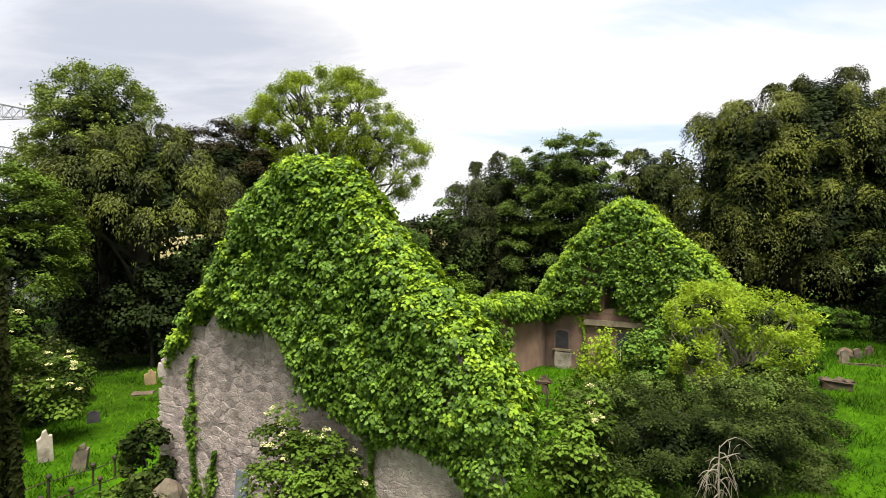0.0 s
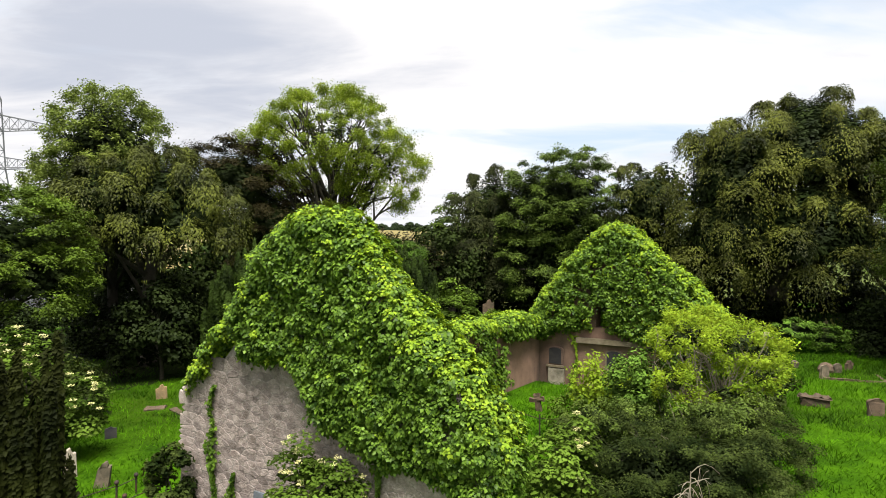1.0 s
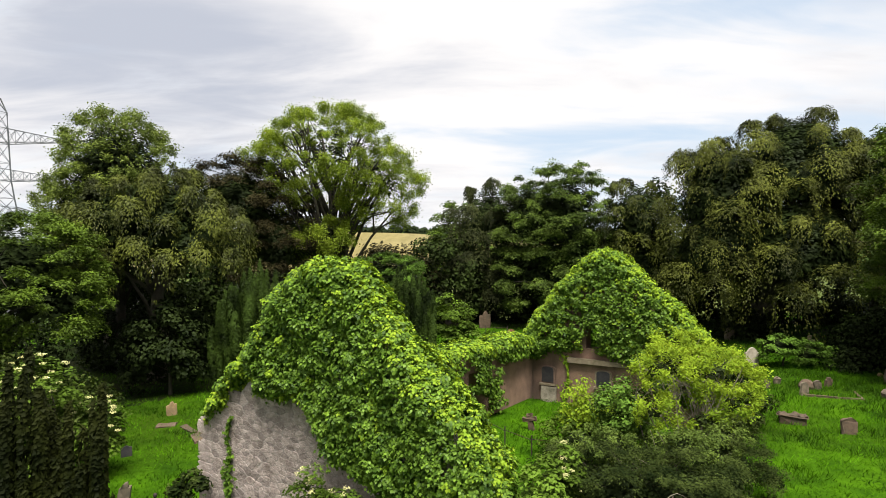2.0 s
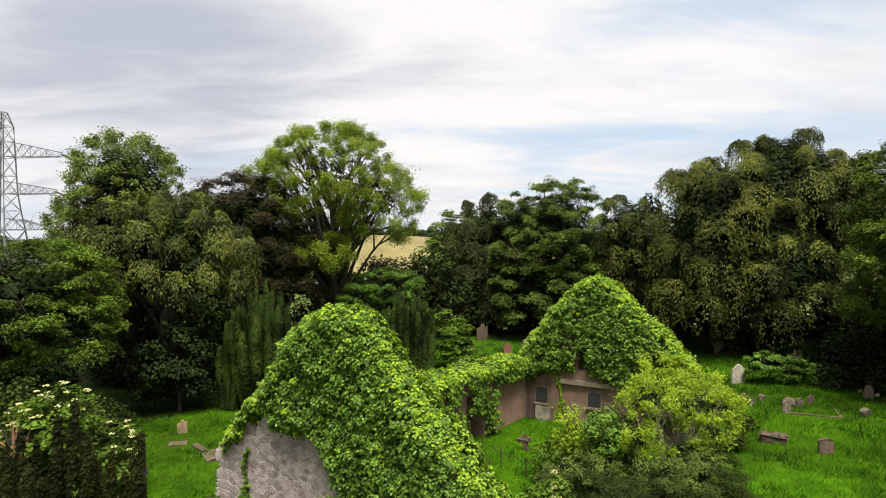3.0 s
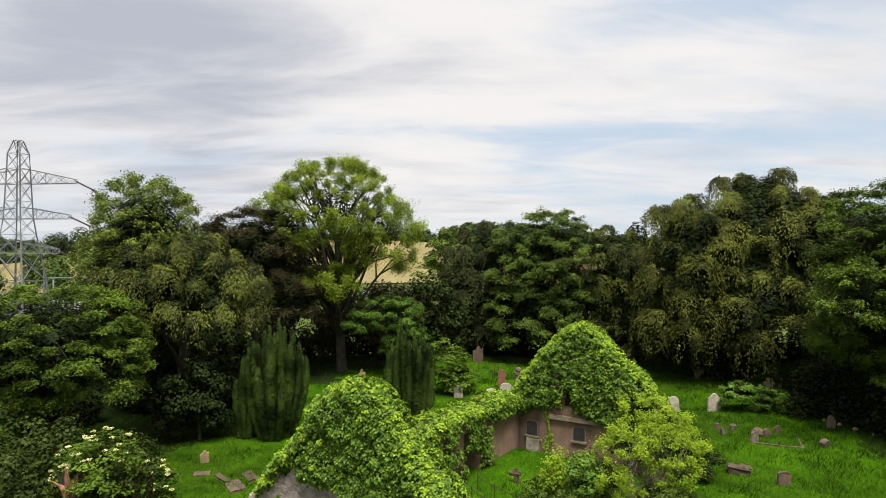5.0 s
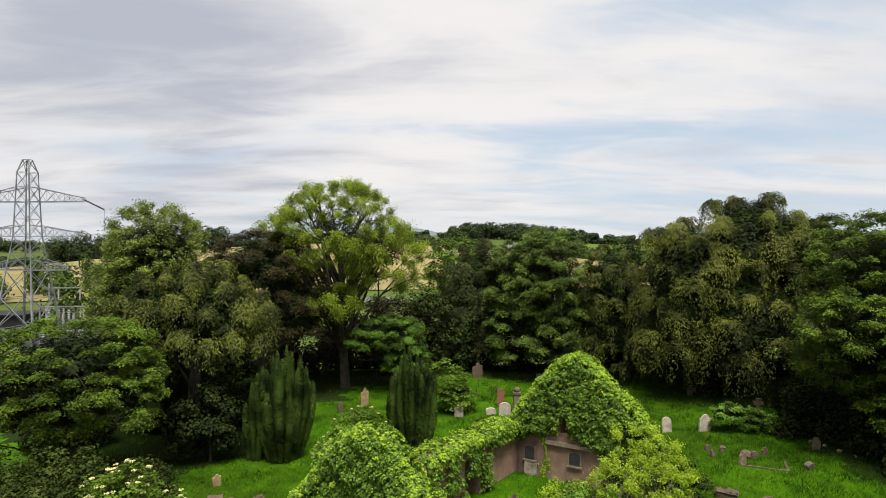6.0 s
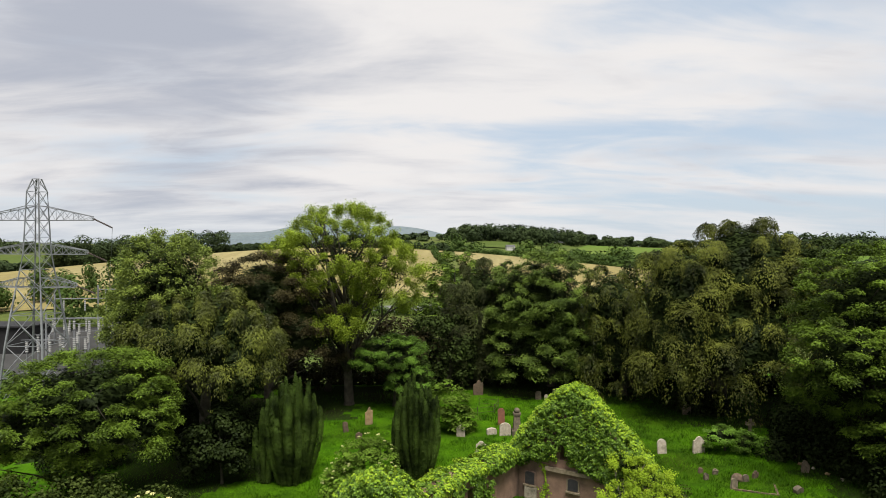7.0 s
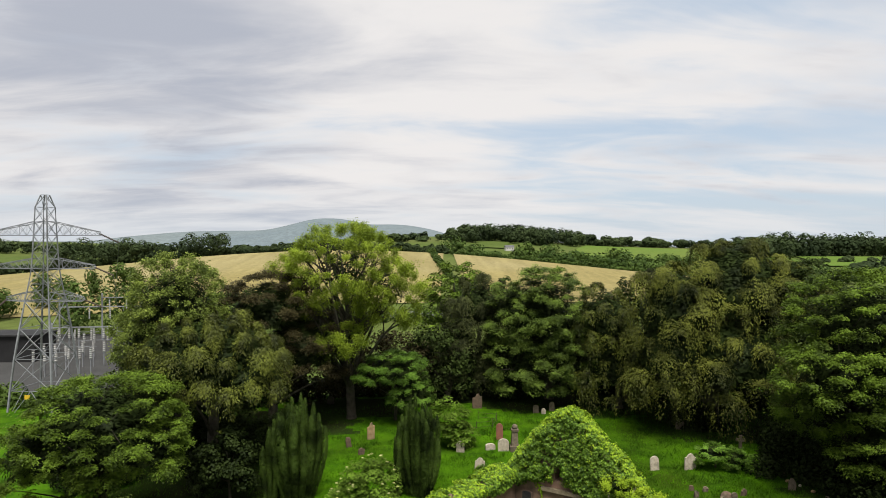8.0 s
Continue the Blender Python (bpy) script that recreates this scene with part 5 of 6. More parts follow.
# bare pale stems of the sapling clump
t = thing("sapling_stems", Matrix.Translation((8.2, 17.6, gz(8.2, 17.6))), "cluster of bare pale sapling stems", "sapling")
r = random.Random(31)
for k in range(14):
    bm = bmesh.new()
    top = Vector((r.uniform(-1.9, 2.2), r.uniform(-0.6, 1.4), r.uniform(3.2, 4.9)))
    foot = Vector((r.uniform(-0.5, 0.5), r.uniform(-0.4, 0.4), -0.1))
    path = limb_path(foot, top, 0.06, 400 + k, 6)
    tube(bm, path, [0.036, 0.031, 0.026, 0.020, 0.013, 0.006], 5)
    for q in range(4):
        a0 = path[3].lerp(path[5], r.random())
        tube(bm, limb_path(a0, a0 + Vector((r.uniform(-0.5, 0.5), r.uniform(-0.3, 0.3), r.uniform(0.1, 0.6))), 0.1, k * 7 + q, 4), [0.012, 0.009, 0.006, 0.003], 4)
    part("stem", bm, TWIG, t)
plant("ash_sapling", "pale green young ash shoots inside the ruin", "sapling", 5.3, 20.2,
      [(5.2, 20.0, 2.2, 0.7, 0.7, 1.2), (6.8, 21.6, 1.6, 0.8, 0.8, 1.1)], 0, 0.3, 0.9, 0.12, SAP_LEAF, "round", 0.03, 14, 58, 0.5, 0.15, 0.5, stem_mat=TWIG)

# broken tree stump among the elders
bm = bmesh.new()
tube(bm, [(0, 0, -0.2), (0.02, 0, 0.8), (0.05, 0.02, 1.8), (0.0, 0, 2.5)], [0.48, 0.42, 0.38, 0.30], 11)
rough_up(bm, 0.06, 2.2, 9)
t = thing("broken_stump", Matrix.Translation((-16.1, 19.7, gz(-16.1, 19.7))), "splintered red-brown broken tree stump", "stump")
part("trunk", bm, DARK_BARK, t, smooth=True)
r = random.Random(8)
for k in range(13):
    bm = bmesh.new()
    a, hgt = k * 2.4, r.uniform(0.35, 1.25)
    c, q, lean = math.cos(a), math.sin(a), r.uniform(0.25, 0.85)
    w = r.uniform(0.09, 0.17)
    tube(bm, [(c * 0.16, q * 0.16, 2.2), (c * 0.22, q * 0.22, 2.5), (c * (0.22 + lean * 0.4), q * (0.22 + lean * 0.4), 2.5 + hgt * 0.55), (c * (0.2 + lean * 0.8), q * (0.2 + lean * 0.8), 2.5 + hgt)],
         [w, w * 0.9, w * 0.55, 0.012], 5)
    rough_up(bm, 0.05, 3.0, k)
    part("splinter", bm, SPLIT_WOOD if k % 3 else DARK_BARK, t, "torn red-brown wood")

plant("elder_bush", "small bright green bush before the thicket", "shrub", 3.4, 11.2, [(3.4, 11.2, 0.9, 0.5, 0.5, 0.95)], 0, 0.22, 1.5, 0.09, ELDER_LEAF, "round", 0.03, 5, 59)

for k, (bx, by, bz, br, bh) in enumerate(((-6.4, 13.6, -0.1, 0.8, 0.7), (-5.3, 12.9, 0.0, 0.7, 0.7), (-4.3, 12.2, 0.1, 0.7, 0.8), (-7.9, 14.8, -0.4, 0.6, 0.6))):
    plant("weed_clump", "rank weeds and nettles at the wall's foot", "weeds", bx, by, [(bx, by, bz, br, br * 0.7, bh)], 0, 0.26, 1.4, 0.1, ELDER_LEAF if k % 2 else BUSH_LEAF, "round", 0.02, 3, 90 + k, group="weeds")

# dead branch in front of the thicket
bm = bmesh.new()
r = random.Random(3)
stem = limb_path((5.75, 12.7, -0.5), (5.42, 12.2, 2.15), 0.03, 90, 7)
tube(bm, stem, [0.035, 0.032, 0.028, 0.024, 0.019, 0.014, 0.008], 6)
for k in range(17):
    a0 = stem[3].lerp(stem[6], r.random())
    a = r.choice((-1, 1)) * r.uniform(0.15, 0.55)
    end = a0 + Vector((a, -r.uniform(0.0, 0.35), r.uniform(-0.9, 0.25)))
    path = limb_path(a0, end, r.uniform(0.1, 0.35), k)
    tube(bm, path, [0.013, 0.012, 0.009, 0.006, 0.003], 5)
    for q in range(3):
        c0 = path[1].lerp(path[4], r.random())
        tube(bm, limb_path(c0, c0 + Vector((r.uniform(-0.2, 0.2), r.uniform(-0.1, 0.1), -r.uniform(0.05, 0.45))), 0.15, k * 9 + q, 4), [0.006, 0.005, 0.004, 0.002], 4)
tagged(part("dead_branch", bm, TWIG), "bleached dead branch standing before the thicket", "branch")

# ---- far trees, hedges and woods ----


def far_trees(name, spots, label, leaf=1.0, material=FAR_LEAF, per=380, seed=1, category="wood", stuff=True):
    """Many distant crowns in one mesh. Each spot: x, y, height, width."""
    r = np.random.default_rng(seed)
    ps, ns = [], []
    for x, y, hgt, wid in spots:
        z = gz(x, y)
        k = 9
        cc = unit(r.normal(size=(k, 3))) * np.array([wid * 0.36, wid * 0.36, hgt * 0.26]) + np.array([x, y, z + hgt * 0.58])
        d = unit(r.normal(size=(per, 3)))
        ps.append(cc[r.integers(0, k, per)] + d * np.array([wid * 0.25, wid * 0.25, hgt * 0.24]))
        ns.append(d + np.array([0, 0, 0.5]))
        low = per // 5
        d2 = r.normal(size=(low, 3))
        ps.append(np.array([x, y, z + hgt * 0.22]) + d2 * np.array([wid * 0.25, wid * 0.25, hgt * 0.13]))
        ns.append(d2)
    ob = new(name, leaf_mesh(name, np.concatenate(ps), np.concatenate(ns), leaf * r.uniform(0.7, 1.3, sum(len(p) for p in ps)), material, 0.9, 0.0, 0.03, single=True))
    return tagged(ob, label, category, kind="stuff" if stuff else "")


r = np.random.default_rng(5)


def row(x0, y0, x1, y1, n, h0, h1, w, jitter=2.0):
    return [(x0 + (x1 - x0) * k + r.normal() * jitter, y0 + (y1 - y0) * k + r.normal() * jitter, r.uniform(h0, h1), w * r.uniform(0.8, 1.2)) for k in (np.arange(n) + 0.5) / n]


far_trees("hill_hedge", row(-320, 266, -178, 269, 34, 4, 6.5, 8, 1.0) + row(-178, 269, -95, 271, 30, 2.2, 4.0, 4.5, 0.6) + row(-95, 272, 8, 276, 50, 2.5, 4.5, 4, 0.5), "dark hedge with tall trees along the barley hill", 1.5, FAR_LEAF, 180, 2, "hedge")
for k, (x, y, hh, ww) in enumerate(((-107, 268, 11.5, 11), (-96, 268, 11, 12), (-152, 268, 13, 15), (-141, 268, 11, 12), (-163, 267, 12, 12), (-136, 268, 11.5, 12), (-128, 268, 9.5, 9), (-117, 268, 8.5, 8))):
    far_trees("hedgerow_tree", [(x, y, hh, ww)], "dark round tree standing in a hill hedge", 0.9, FAR_LEAF, 1300, 20 + k, "tree", False)
far_trees("field_hedge", row(0, 268, 9, 145, 60, 1.6, 2.6, 2.6, 0.3) + row(9, 270, 150, 264, 60, 1.6, 2.8, 3.0, 0.4), "low clipped green hedge between barley fields", 0.6, HEDGE_LEAF, 120, 3, "hedge")
far_trees("valley_wood", row(20, 330, 130, 310, 22, 3, 11, 12, 16) + row(95, 300, 210, 280, 26, 5, 13, 14, 16) + row(60, 440, 230, 430, 30, 6, 10, 13, 10), "mixed green trees along the valley", 1.4, HEDGE_LEAF, 330, 4)
far_trees("ridge_wood", row(45, 640, 150, 690, 60, 13, 19, 17, 22) + row(150, 690, 330, 720, 40, 6, 12, 14, 8), "dark wood on a far ridge", 2.3, FAR_LEAF, 330, 5)
far_trees("ridge_wood", row(290, 560, 620, 560, 90, 15, 22, 19, 20) + row(270, 520, 330, 600, 20, 12, 18, 16, 12) + row(270, 395, 480, 365, 30, 4, 7, 10, 6) + row(300, 470, 400, 462, 8, 3, 6, 7, 3), "dark wood on the skyline", 2.6, FAR_LEAF, 280, 6)
far_trees("ridge_wood", row(-700, 700, -260, 640, 70, 9, 14, 18, 20) + row(-260, 560, 40, 640, 40, 5, 9, 12, 12), "dark wood beyond the barley hill", 3.0, FAR_LEAF, 140, 7)
far_trees("field_trees", row(-130, 104, -98, 112, 10, 5, 8, 7) + row(-72, 115, -62, 115, 4, 9, 11, 8) + row(-96, 124, -88, 165, 8, 6, 9, 5) + row(-46, 116, -36, 116, 5, 6, 9, 7), "dark green trees round the substation", 0.7, HEDGE_LEAF, 420, 8, "trees")
far_trees("roadside_hedge", row(-42, 118, 44, 131, 34, 2.0, 3.2, 3.0, 0.4) + row(-60, 66, -32, 62, 16, 1.8, 3.0, 3.4, 0.6), "rough green hedge beside the road and pylon", 0.5, HEDGE_LEAF, 200, 9, "hedge")

# far white farmhouse
t = thing("farmhouse", Matrix.Translation((72, 545, gz(72, 545))) @ Matrix.Rotation(0.2, 4, "Z") @ Matrix.Scale(0.5, 4), "far white rendered farmhouse with slate roof", "house")
bm = bmesh.new()
box(bm, -8, 8, -3.5, 3.5, -1, 7)
part("wall", bm, RENDER_W, t)
bm = bmesh.new()
extrude_outline(bm, [(-4.0, 7.0), (4.0, 7.0), (0, 10.2)], -8.4, 8.4)
bmesh.ops.rotate(bm, verts=bm.verts[:], cent=(0, 0, 0), matrix=Matrix.Rotation(math.pi / 2, 3, "Z"))
part("roof", bm, ROOF_S, t)
for k in (-5, 0, 5):
    bm = bmesh.new()
    box(bm, k - 0.7, k + 0.7, -3.56, -3.5, 3.6, 5.4)
    part("window", bm, SLATE, t)

# ---- graves ----


def arc(cx, cz, rx, rz, a0, a1, n):
    return [(cx + rx * math.cos(a), cz + rz * math.sin(a)) for a in np.linspace(radians(a0), radians(a1), n)]


def stone_outline(style, w, h):
    a = w / 2
    if style == "round":
        return [(-a, -0.3), (a, -0.3), (a, h - a)] + arc(0, h - a, a, a, 12, 168, 9) + [(-a, h - a)]
    if style == "low":
        return [(-a, -0.3), (a, -0.3), (a, h * 0.7)] + arc(0, h * 0.7, a, h * 0.3, 10, 170, 9) + [(-a, h * 0.7)]
    if style == "shoulder":
        return [(-a, -0.3), (a, -0.3), (a, h - a * 0.65), (a * 0.72, h - a * 0.65), (a * 0.62, h - a * 0.42)] + arc(0, h - a * 0.45, a * 0.55, a * 0.45, 15, 165, 7) + \
            [(-a * 0.62, h - a * 0.42), (-a * 0.72, h - a * 0.65), (-a, h - a * 0.65)]
    if style == "peak":
        return [(-a, -0.3), (a, -0.3), (a, h * 0.86), (a * 0.5, h * 0.9), (0, h), (-a * 0.5, h * 0.9), (-a, h * 0.86)]
    if style == "broken":
        return [(-a, -0.3), (a, -0.3), (a, h * 0.82), (a * 0.55, h * 0.80), (a * 0.3, h), (-a * 0.2, h * 0.94), (-a * 0.4, h * 0.78), (-a, h * 0.70)]
    if style == "cross":
        b = w * 0.17
        return [(-b, -0.3), (b, -0.3), (b, h * 0.55), (a, h * 0.55), (a, h * 0.78), (b, h * 0.78), (b, h), (-b, h), (-b, h * 0.78), (-a, h * 0.78), (-a, h * 0.55), (-b, h * 0.55)]
    return [(-a, -0.3), (a, -0.3), (a, h), (-a, h)]


def weather(bm, amount, seed):
    """Broken, lumpy edges of old soft stone."""
    bmesh.ops.subdivide_edges(bm, edges=[e for e in bm.edges if e.calc_length() > 0.1], cuts=2, use_grid_fill=True)
    rough_up(bm, amount, 4.5, seed)
    rough_up(bm, amount * 0.6, 11.0, seed + 3)


def headstone(x, y, style, w, h, thick, material, label, yaw=0.0, lean=0.0, tilt=0.0, seed=1):
    bm = bmesh.new()
    extrude_outline(bm, stone_outline(style, w, h), -thick / 2, thick / 2)
    bmesh.ops.bevel(bm, geom=[e for e in bm.edges if e.calc_length() > 0.06], offset=0.018, segments=1)
    rough_up(bm, 0.022, 2.5, seed)
    if material in (BROWN_STONE, GREY_STONE):
        weather(bm, 0.05, seed)
    m = Matrix.Translation((x, y, gz(x, y) - 0.02)) @ pose(0, 0, 0, tilt, lean, yaw)
    ob = part("headstone", bm, material)
    ob.matrix_world = m
    return tagged(ob, label, "gravestone", "gravestones")


headstone(19.8, 36.5, "shoulder", 0.95, 1.30, 0.14, PALE_STONE, "pale shouldered headstone standing clear in grass", 8, 1.5, 2, 1)
headstone(17.0, 36.6, "round", 0.72, 1.15, 0.13, PALE_STONE, "pale round-topped headstone beside the gable", 5, -2, 0, 2)
headstone(22.8, 45.8, "round", 0.75, 1.0, 0.13, GREY_STONE, "grey headstone in shade under a weeping beech", 5, 0, 0, 3)
headstone(25.6, 32.4, "round", 0.45, 0.85, 0.15, GREY_STONE, "lichened grey round-topped headstone by undergrowth", -10, 6, -5, 4)
headstone(23.2, 29.2, "low", 0.62, 0.4, 0.34, GREY_STONE, "low rounded grey stone sunk in grass", 25, -8, 5, 5)
headstone(17.75, 24.0, "low", 0.62, 0.72, 0.2, BROWN_STONE, "small brown lichened headstone leaning in grass", -10, 3, -6, 6)
headstone(19.4, 30.1, "round", 0.45, 0.68, 0.16, GREY_STONE, "small weathered headstone at a kerbed grave", 15, 5, -6, 7)
headstone(20.7, 31.1, "round", 0.42, 0.5, 0.15, GREY_STONE, "small weathered headstone in a cluster", 0, -4, 0, 8)
headstone(21.6, 31.6, "broken", 0.42, 0.52, 0.15, BROWN_STONE, "small broken brown headstone", 20, 8, 0, 9)
headstone(19.2, 32.4, "low", 0.38, 0.38, 0.15, GREY_STONE, "tiny rounded grave marker in grass", 0, 0, 0, 10)
headstone(18.2, 31.6, "round", 0.36, 0.48, 0.14, GREY_STONE, "small round-topped grave marker", 10, -3, 0, 11)
headstone(18.3, 32.7, "round", 0.36, 0.42, 0.14, BROWN_STONE, "small brown grave marker", -10, 3, 0, 12)
headstone(4.2, 54.0, "broken", 1.0, 1.6, 0.16, BROWN_STONE, "tall brown headstone before dark trees", 0, 0, 0, 13)
headstone(-6.4, 45.5, "broken", 0.68, 1.6, 0.14, BUFF_STONE, "tall buff sandstone headstone with a worn top", 20, 0, 0, 14)
headstone(-8.2, 43.7, "low", 0.5, 0.95, 0.14, BROWN_STONE, "dark brown headstone leaning in grass", 30, -8, 0, 15)
headstone(-6.9, 41.7, "low", 0.5, 0.6, 0.14, BROWN_STONE, "small dark brown headstone", 20, 5, 0, 16)
headstone(1.75, 41.6, "shoulder", 0.72, 1.0, 0.14, PALE_STONE, "pale lichened shouldered headstone", -15, -3, 0, 17)
headstone(5.5, 44.5, "round", 0.62, 1.5, 0.14, RED_STONE, "red sandstone round-topped headstone", 0, 0, 0, 18)
headstone(5.5, 41.6, "low", 0.95, 1.1, 0.16, PALE_STONE, "broad pale headstone before a red one", 0, 0, 0, 19)
headstone(4.4, 42.0, "low", 0.85, 0.55, 0.3, PALE_STONE, "low pale stone beside a headstone", 10, 0, 0, 20)
headstone(3.1, 37.8, "shoulder", 0.8, 0.95, 0.14, PALE_STONE, "pale scalloped headstone near the side wall", 0, 4, 0, 21)
headstone(25.9, 40.5, "cross", 0.7, 1.15, 0.16, GREY_STONE, "grey stone cross rising from bushes", 0, 0, 0, 22)
headstone(-13.8, 29.4, "broken", 0.52, 0.72, 0.16, BUFF_STONE, "rough pale headstone in grass beside the church", 20, -4, 0, 23)
headstone(-13.1, 34.6, "low", 0.7, 0.6, 0.16, BROWN_STONE, "dim low headstone under the trees", 0, 0, 0, 24)
headstone(-12.45, 19.5, "broken", 0.42, 1.0, 0.2, PALE_STONE, "broken bleached headstone by the railings", 40, -3, 0, 25)
headstone(-10.95, 18.7, "broken", 0.4, 0.85, 0.2, GREY_STONE, "leaning weathered headstone behind the railings", 20, 7, 0, 26)
headstone(-13.2, 23.5, "peak", 0.42, 0.5, 0.06, SLATE, "small dark slate marker in grass", 30, 0, 0, 27)
headstone(10.15, 52.0, "round", 0.6, 0.9, 0.14, GREY_STONE, "far small grey headstone", 0, 0, 0, 28)
headstone(10.9, 51.6, "round", 0.45, 0.6, 0.14, PALE_STONE, "far small pale headstone", 0, 0, 0, 29)
headstone(11.9, 52.4, "round", 0.55, 1.0, 0.14, GREY_STONE, "far grey headstone under dark trees", 0, 0, 0, 30)
headstone(3.95, 23.8, "cross", 0.62, 0.72, 0.16, BROWN_STONE, "small brown stone cross inside the nave", -30, -10, 0, 31)

# pillar monument
t = thing("pillar_monument", Matrix.Translation((6.5, 41.7, gz(6.5, 41.7))), "grey stone pillar monument with a rounded cap", "monument")
for name, w0, w1, z0, z1 in (("plinth", 0.42, 0.42, -0.2, 0.45), ("shaft", 0.30, 0.24, 0.45, 1.75), ("cap", 0.32, 0.32, 1.75, 1.92)):
    bm = bmesh.new()
    vs = box(bm, -w0, w0, -w0, w0, z0, z1)
    for w in vs[4:]:
        w.co.x, w.co.y = math.copysign(w1, w.co.x), math.copysign(w1, w.co.y)
    bmesh.ops.bevel(bm, geom=bm.edges[:], offset=0.03, segments=2)
    part(name, bm, GREY_STONE, t)
bm = bmesh.new()
bmesh.ops.create_icosphere(bm, subdivisions=2, radius=0.26, matrix=Matrix.Translation((0, 0, 2.08)))
part("finial", bm, GREY_STONE, t)

# box tomb and flat slabs
t = thing("box_tomb", Matrix.Translation((16.2, 25.6, gz(16.2, 25.6))) @ pose(0, 0, 0, 0, 0, -22) @ Matrix.Scale(0.76, 4), "low lichened box tomb with a broken lid", "tomb")
bm = bmesh.new()
box(bm, -0.72, 0.72, -0.35, 0.35, -0.2, 0.42)
bmesh.ops.bevel(bm, geom=bm.edges[:], offset=0.03, segments=1)
weather(bm, 0.10, 5)
part("chest", bm, BROWN_STONE, t)
bm = bmesh.new()
extrude_outline(bm, [(-0.8, 0.43), (0.8, 0.43), (0.74, 0.56), (0.25, 0.60), (-0.2, 0.52), (-0.7, 0.58)], -0.42, 0.42)
weather(bm, 0.10, 6)
part("lid", bm, BROWN_STONE, t, "dark lichened broken lid")
for k, (x, y, w, l, yaw) in enumerate(((-10.9, 25.7, 0.8, 1.7, -60), (-10.4, 26.9, 0.6, 1.5, -55), (-13.3, 27.6, 0.5, 0.9, 10), (-11.9, 26.8, 0.35, 1.6, -50))):
    bm = bmesh.new()
    box(bm, -l / 2, l / 2, -w / 2, w / 2, -0.15, 0.09)
    bmesh.ops.bevel(bm, geom=bm.edges[:], offset=0.02, segments=1)
    weather(bm, 0.06, 7 + k)
    ob = part("grave_slab", bm, BROWN_STONE)
    ob.matrix_world = Matrix.Translation((x, y, gz(x, y) - 0.02)) @ pose(0, 0, 0, 3, -2, yaw)
    tagged(ob, "sunken worn grave slab in long grass", "slab", "grave slabs")


def kerb(x, y, w, l, yaw, label):
    t = thing("grave_kerb", Matrix.Translation((x, y, gz(x, y))) @ pose(0, 0, 0, 0, 0, yaw), label, "kerb")
    for k, (x0, x1, y0, y1) in enumerate(((-w / 2, w / 2, -l / 2, -l / 2 + 0.13), (-w / 2, w / 2, l / 2 - 0.13, l / 2), (-w / 2, -w / 2 + 0.13, -l / 2 + 0.14, l / 2 - 0.14), (w / 2 - 0.13, w / 2, -l / 2 + 0.14, l / 2 - 0.14))):
        bm = bmesh.new()
        box(bm, x0, x1, y0, y1, -0.25, 0.04)
        bmesh.ops.bevel(bm, geom=bm.edges[:], offset=0.02, segments=1)
        weather(bm, 0.03, k)
        part("kerb_stone", bm, BROWN_STONE, t)


kerb(20.9, 30.3, 2.7, 2.1, -22, "buff stone grave kerb half hidden in grass")
kerb(6.8, 37.6, 1.4, 2.2, 5, "pale stone grave kerb near the far gable")

# mossy mound at the kerbed grave and the foot of a tumbled wall
for k, (x, y, w, hh, mt, lb) in enumerate(((20.2, 31.3, 0.42, 0.34, BROWN_STONE, "lumpy brown stone heaped at a kerbed grave"), (26.1, 33.8, 0.17, 0.14, BUFF_STONE, "pale stone from a tumbled boundary wall"),
                                           (26.6, 33.0, 0.13, 0.11, PALE_STONE, "pale stone from a tumbled boundary wall"), (26.9, 31.9, 0.18, 0.13, BUFF_STONE, "pale stone from a tumbled boundary wall"),
                                           (26.4, 35.0, 0.22, 0.2, GREY_STONE, "grey stone from a tumbled boundary wall"), (27.2, 30.8, 0.16, 0.12, PALE_STONE, "pale stone from a tumbled boundary wall"))):
    bm = bmesh.new()
    bmesh.ops.create_icosphere(bm, subdivisions=2, radius=1.0)
    for q in bm.verts:
        q.co = Vector((q.co.x * w, q.co.y * w * 0.8, q.co.z * hh)) + noise.noise_vector(q.co * 1.7 + Vector((k * 3.1, 0, 0))) * w * 0.3
    ob = part("fallen_stone", bm, mt)
    ob.location = (x, y, gz(x, y) + hh * 0.35)
    tagged(ob, lb, "stone", "fallen stones")

# boulder by the gable
bm = bmesh.new()
bmesh.ops.create_icosphere(bm, subdivisions=3, radius=0.8)
for w in bm.verts:
    w.co = Vector((w.co.x * 0.5, w.co.y * 0.5, w.co.z * 1.0)) + noise.noise_vector(w.co * 1.8) * 0.16
ob = part("boulder", bm, GREY_STONE)
ob.location = (-6.45, 14.5, gz(-6.45, 14.5) + 0.45)
tagged(ob, "rough grey fallen stone in nettles", "boulder")


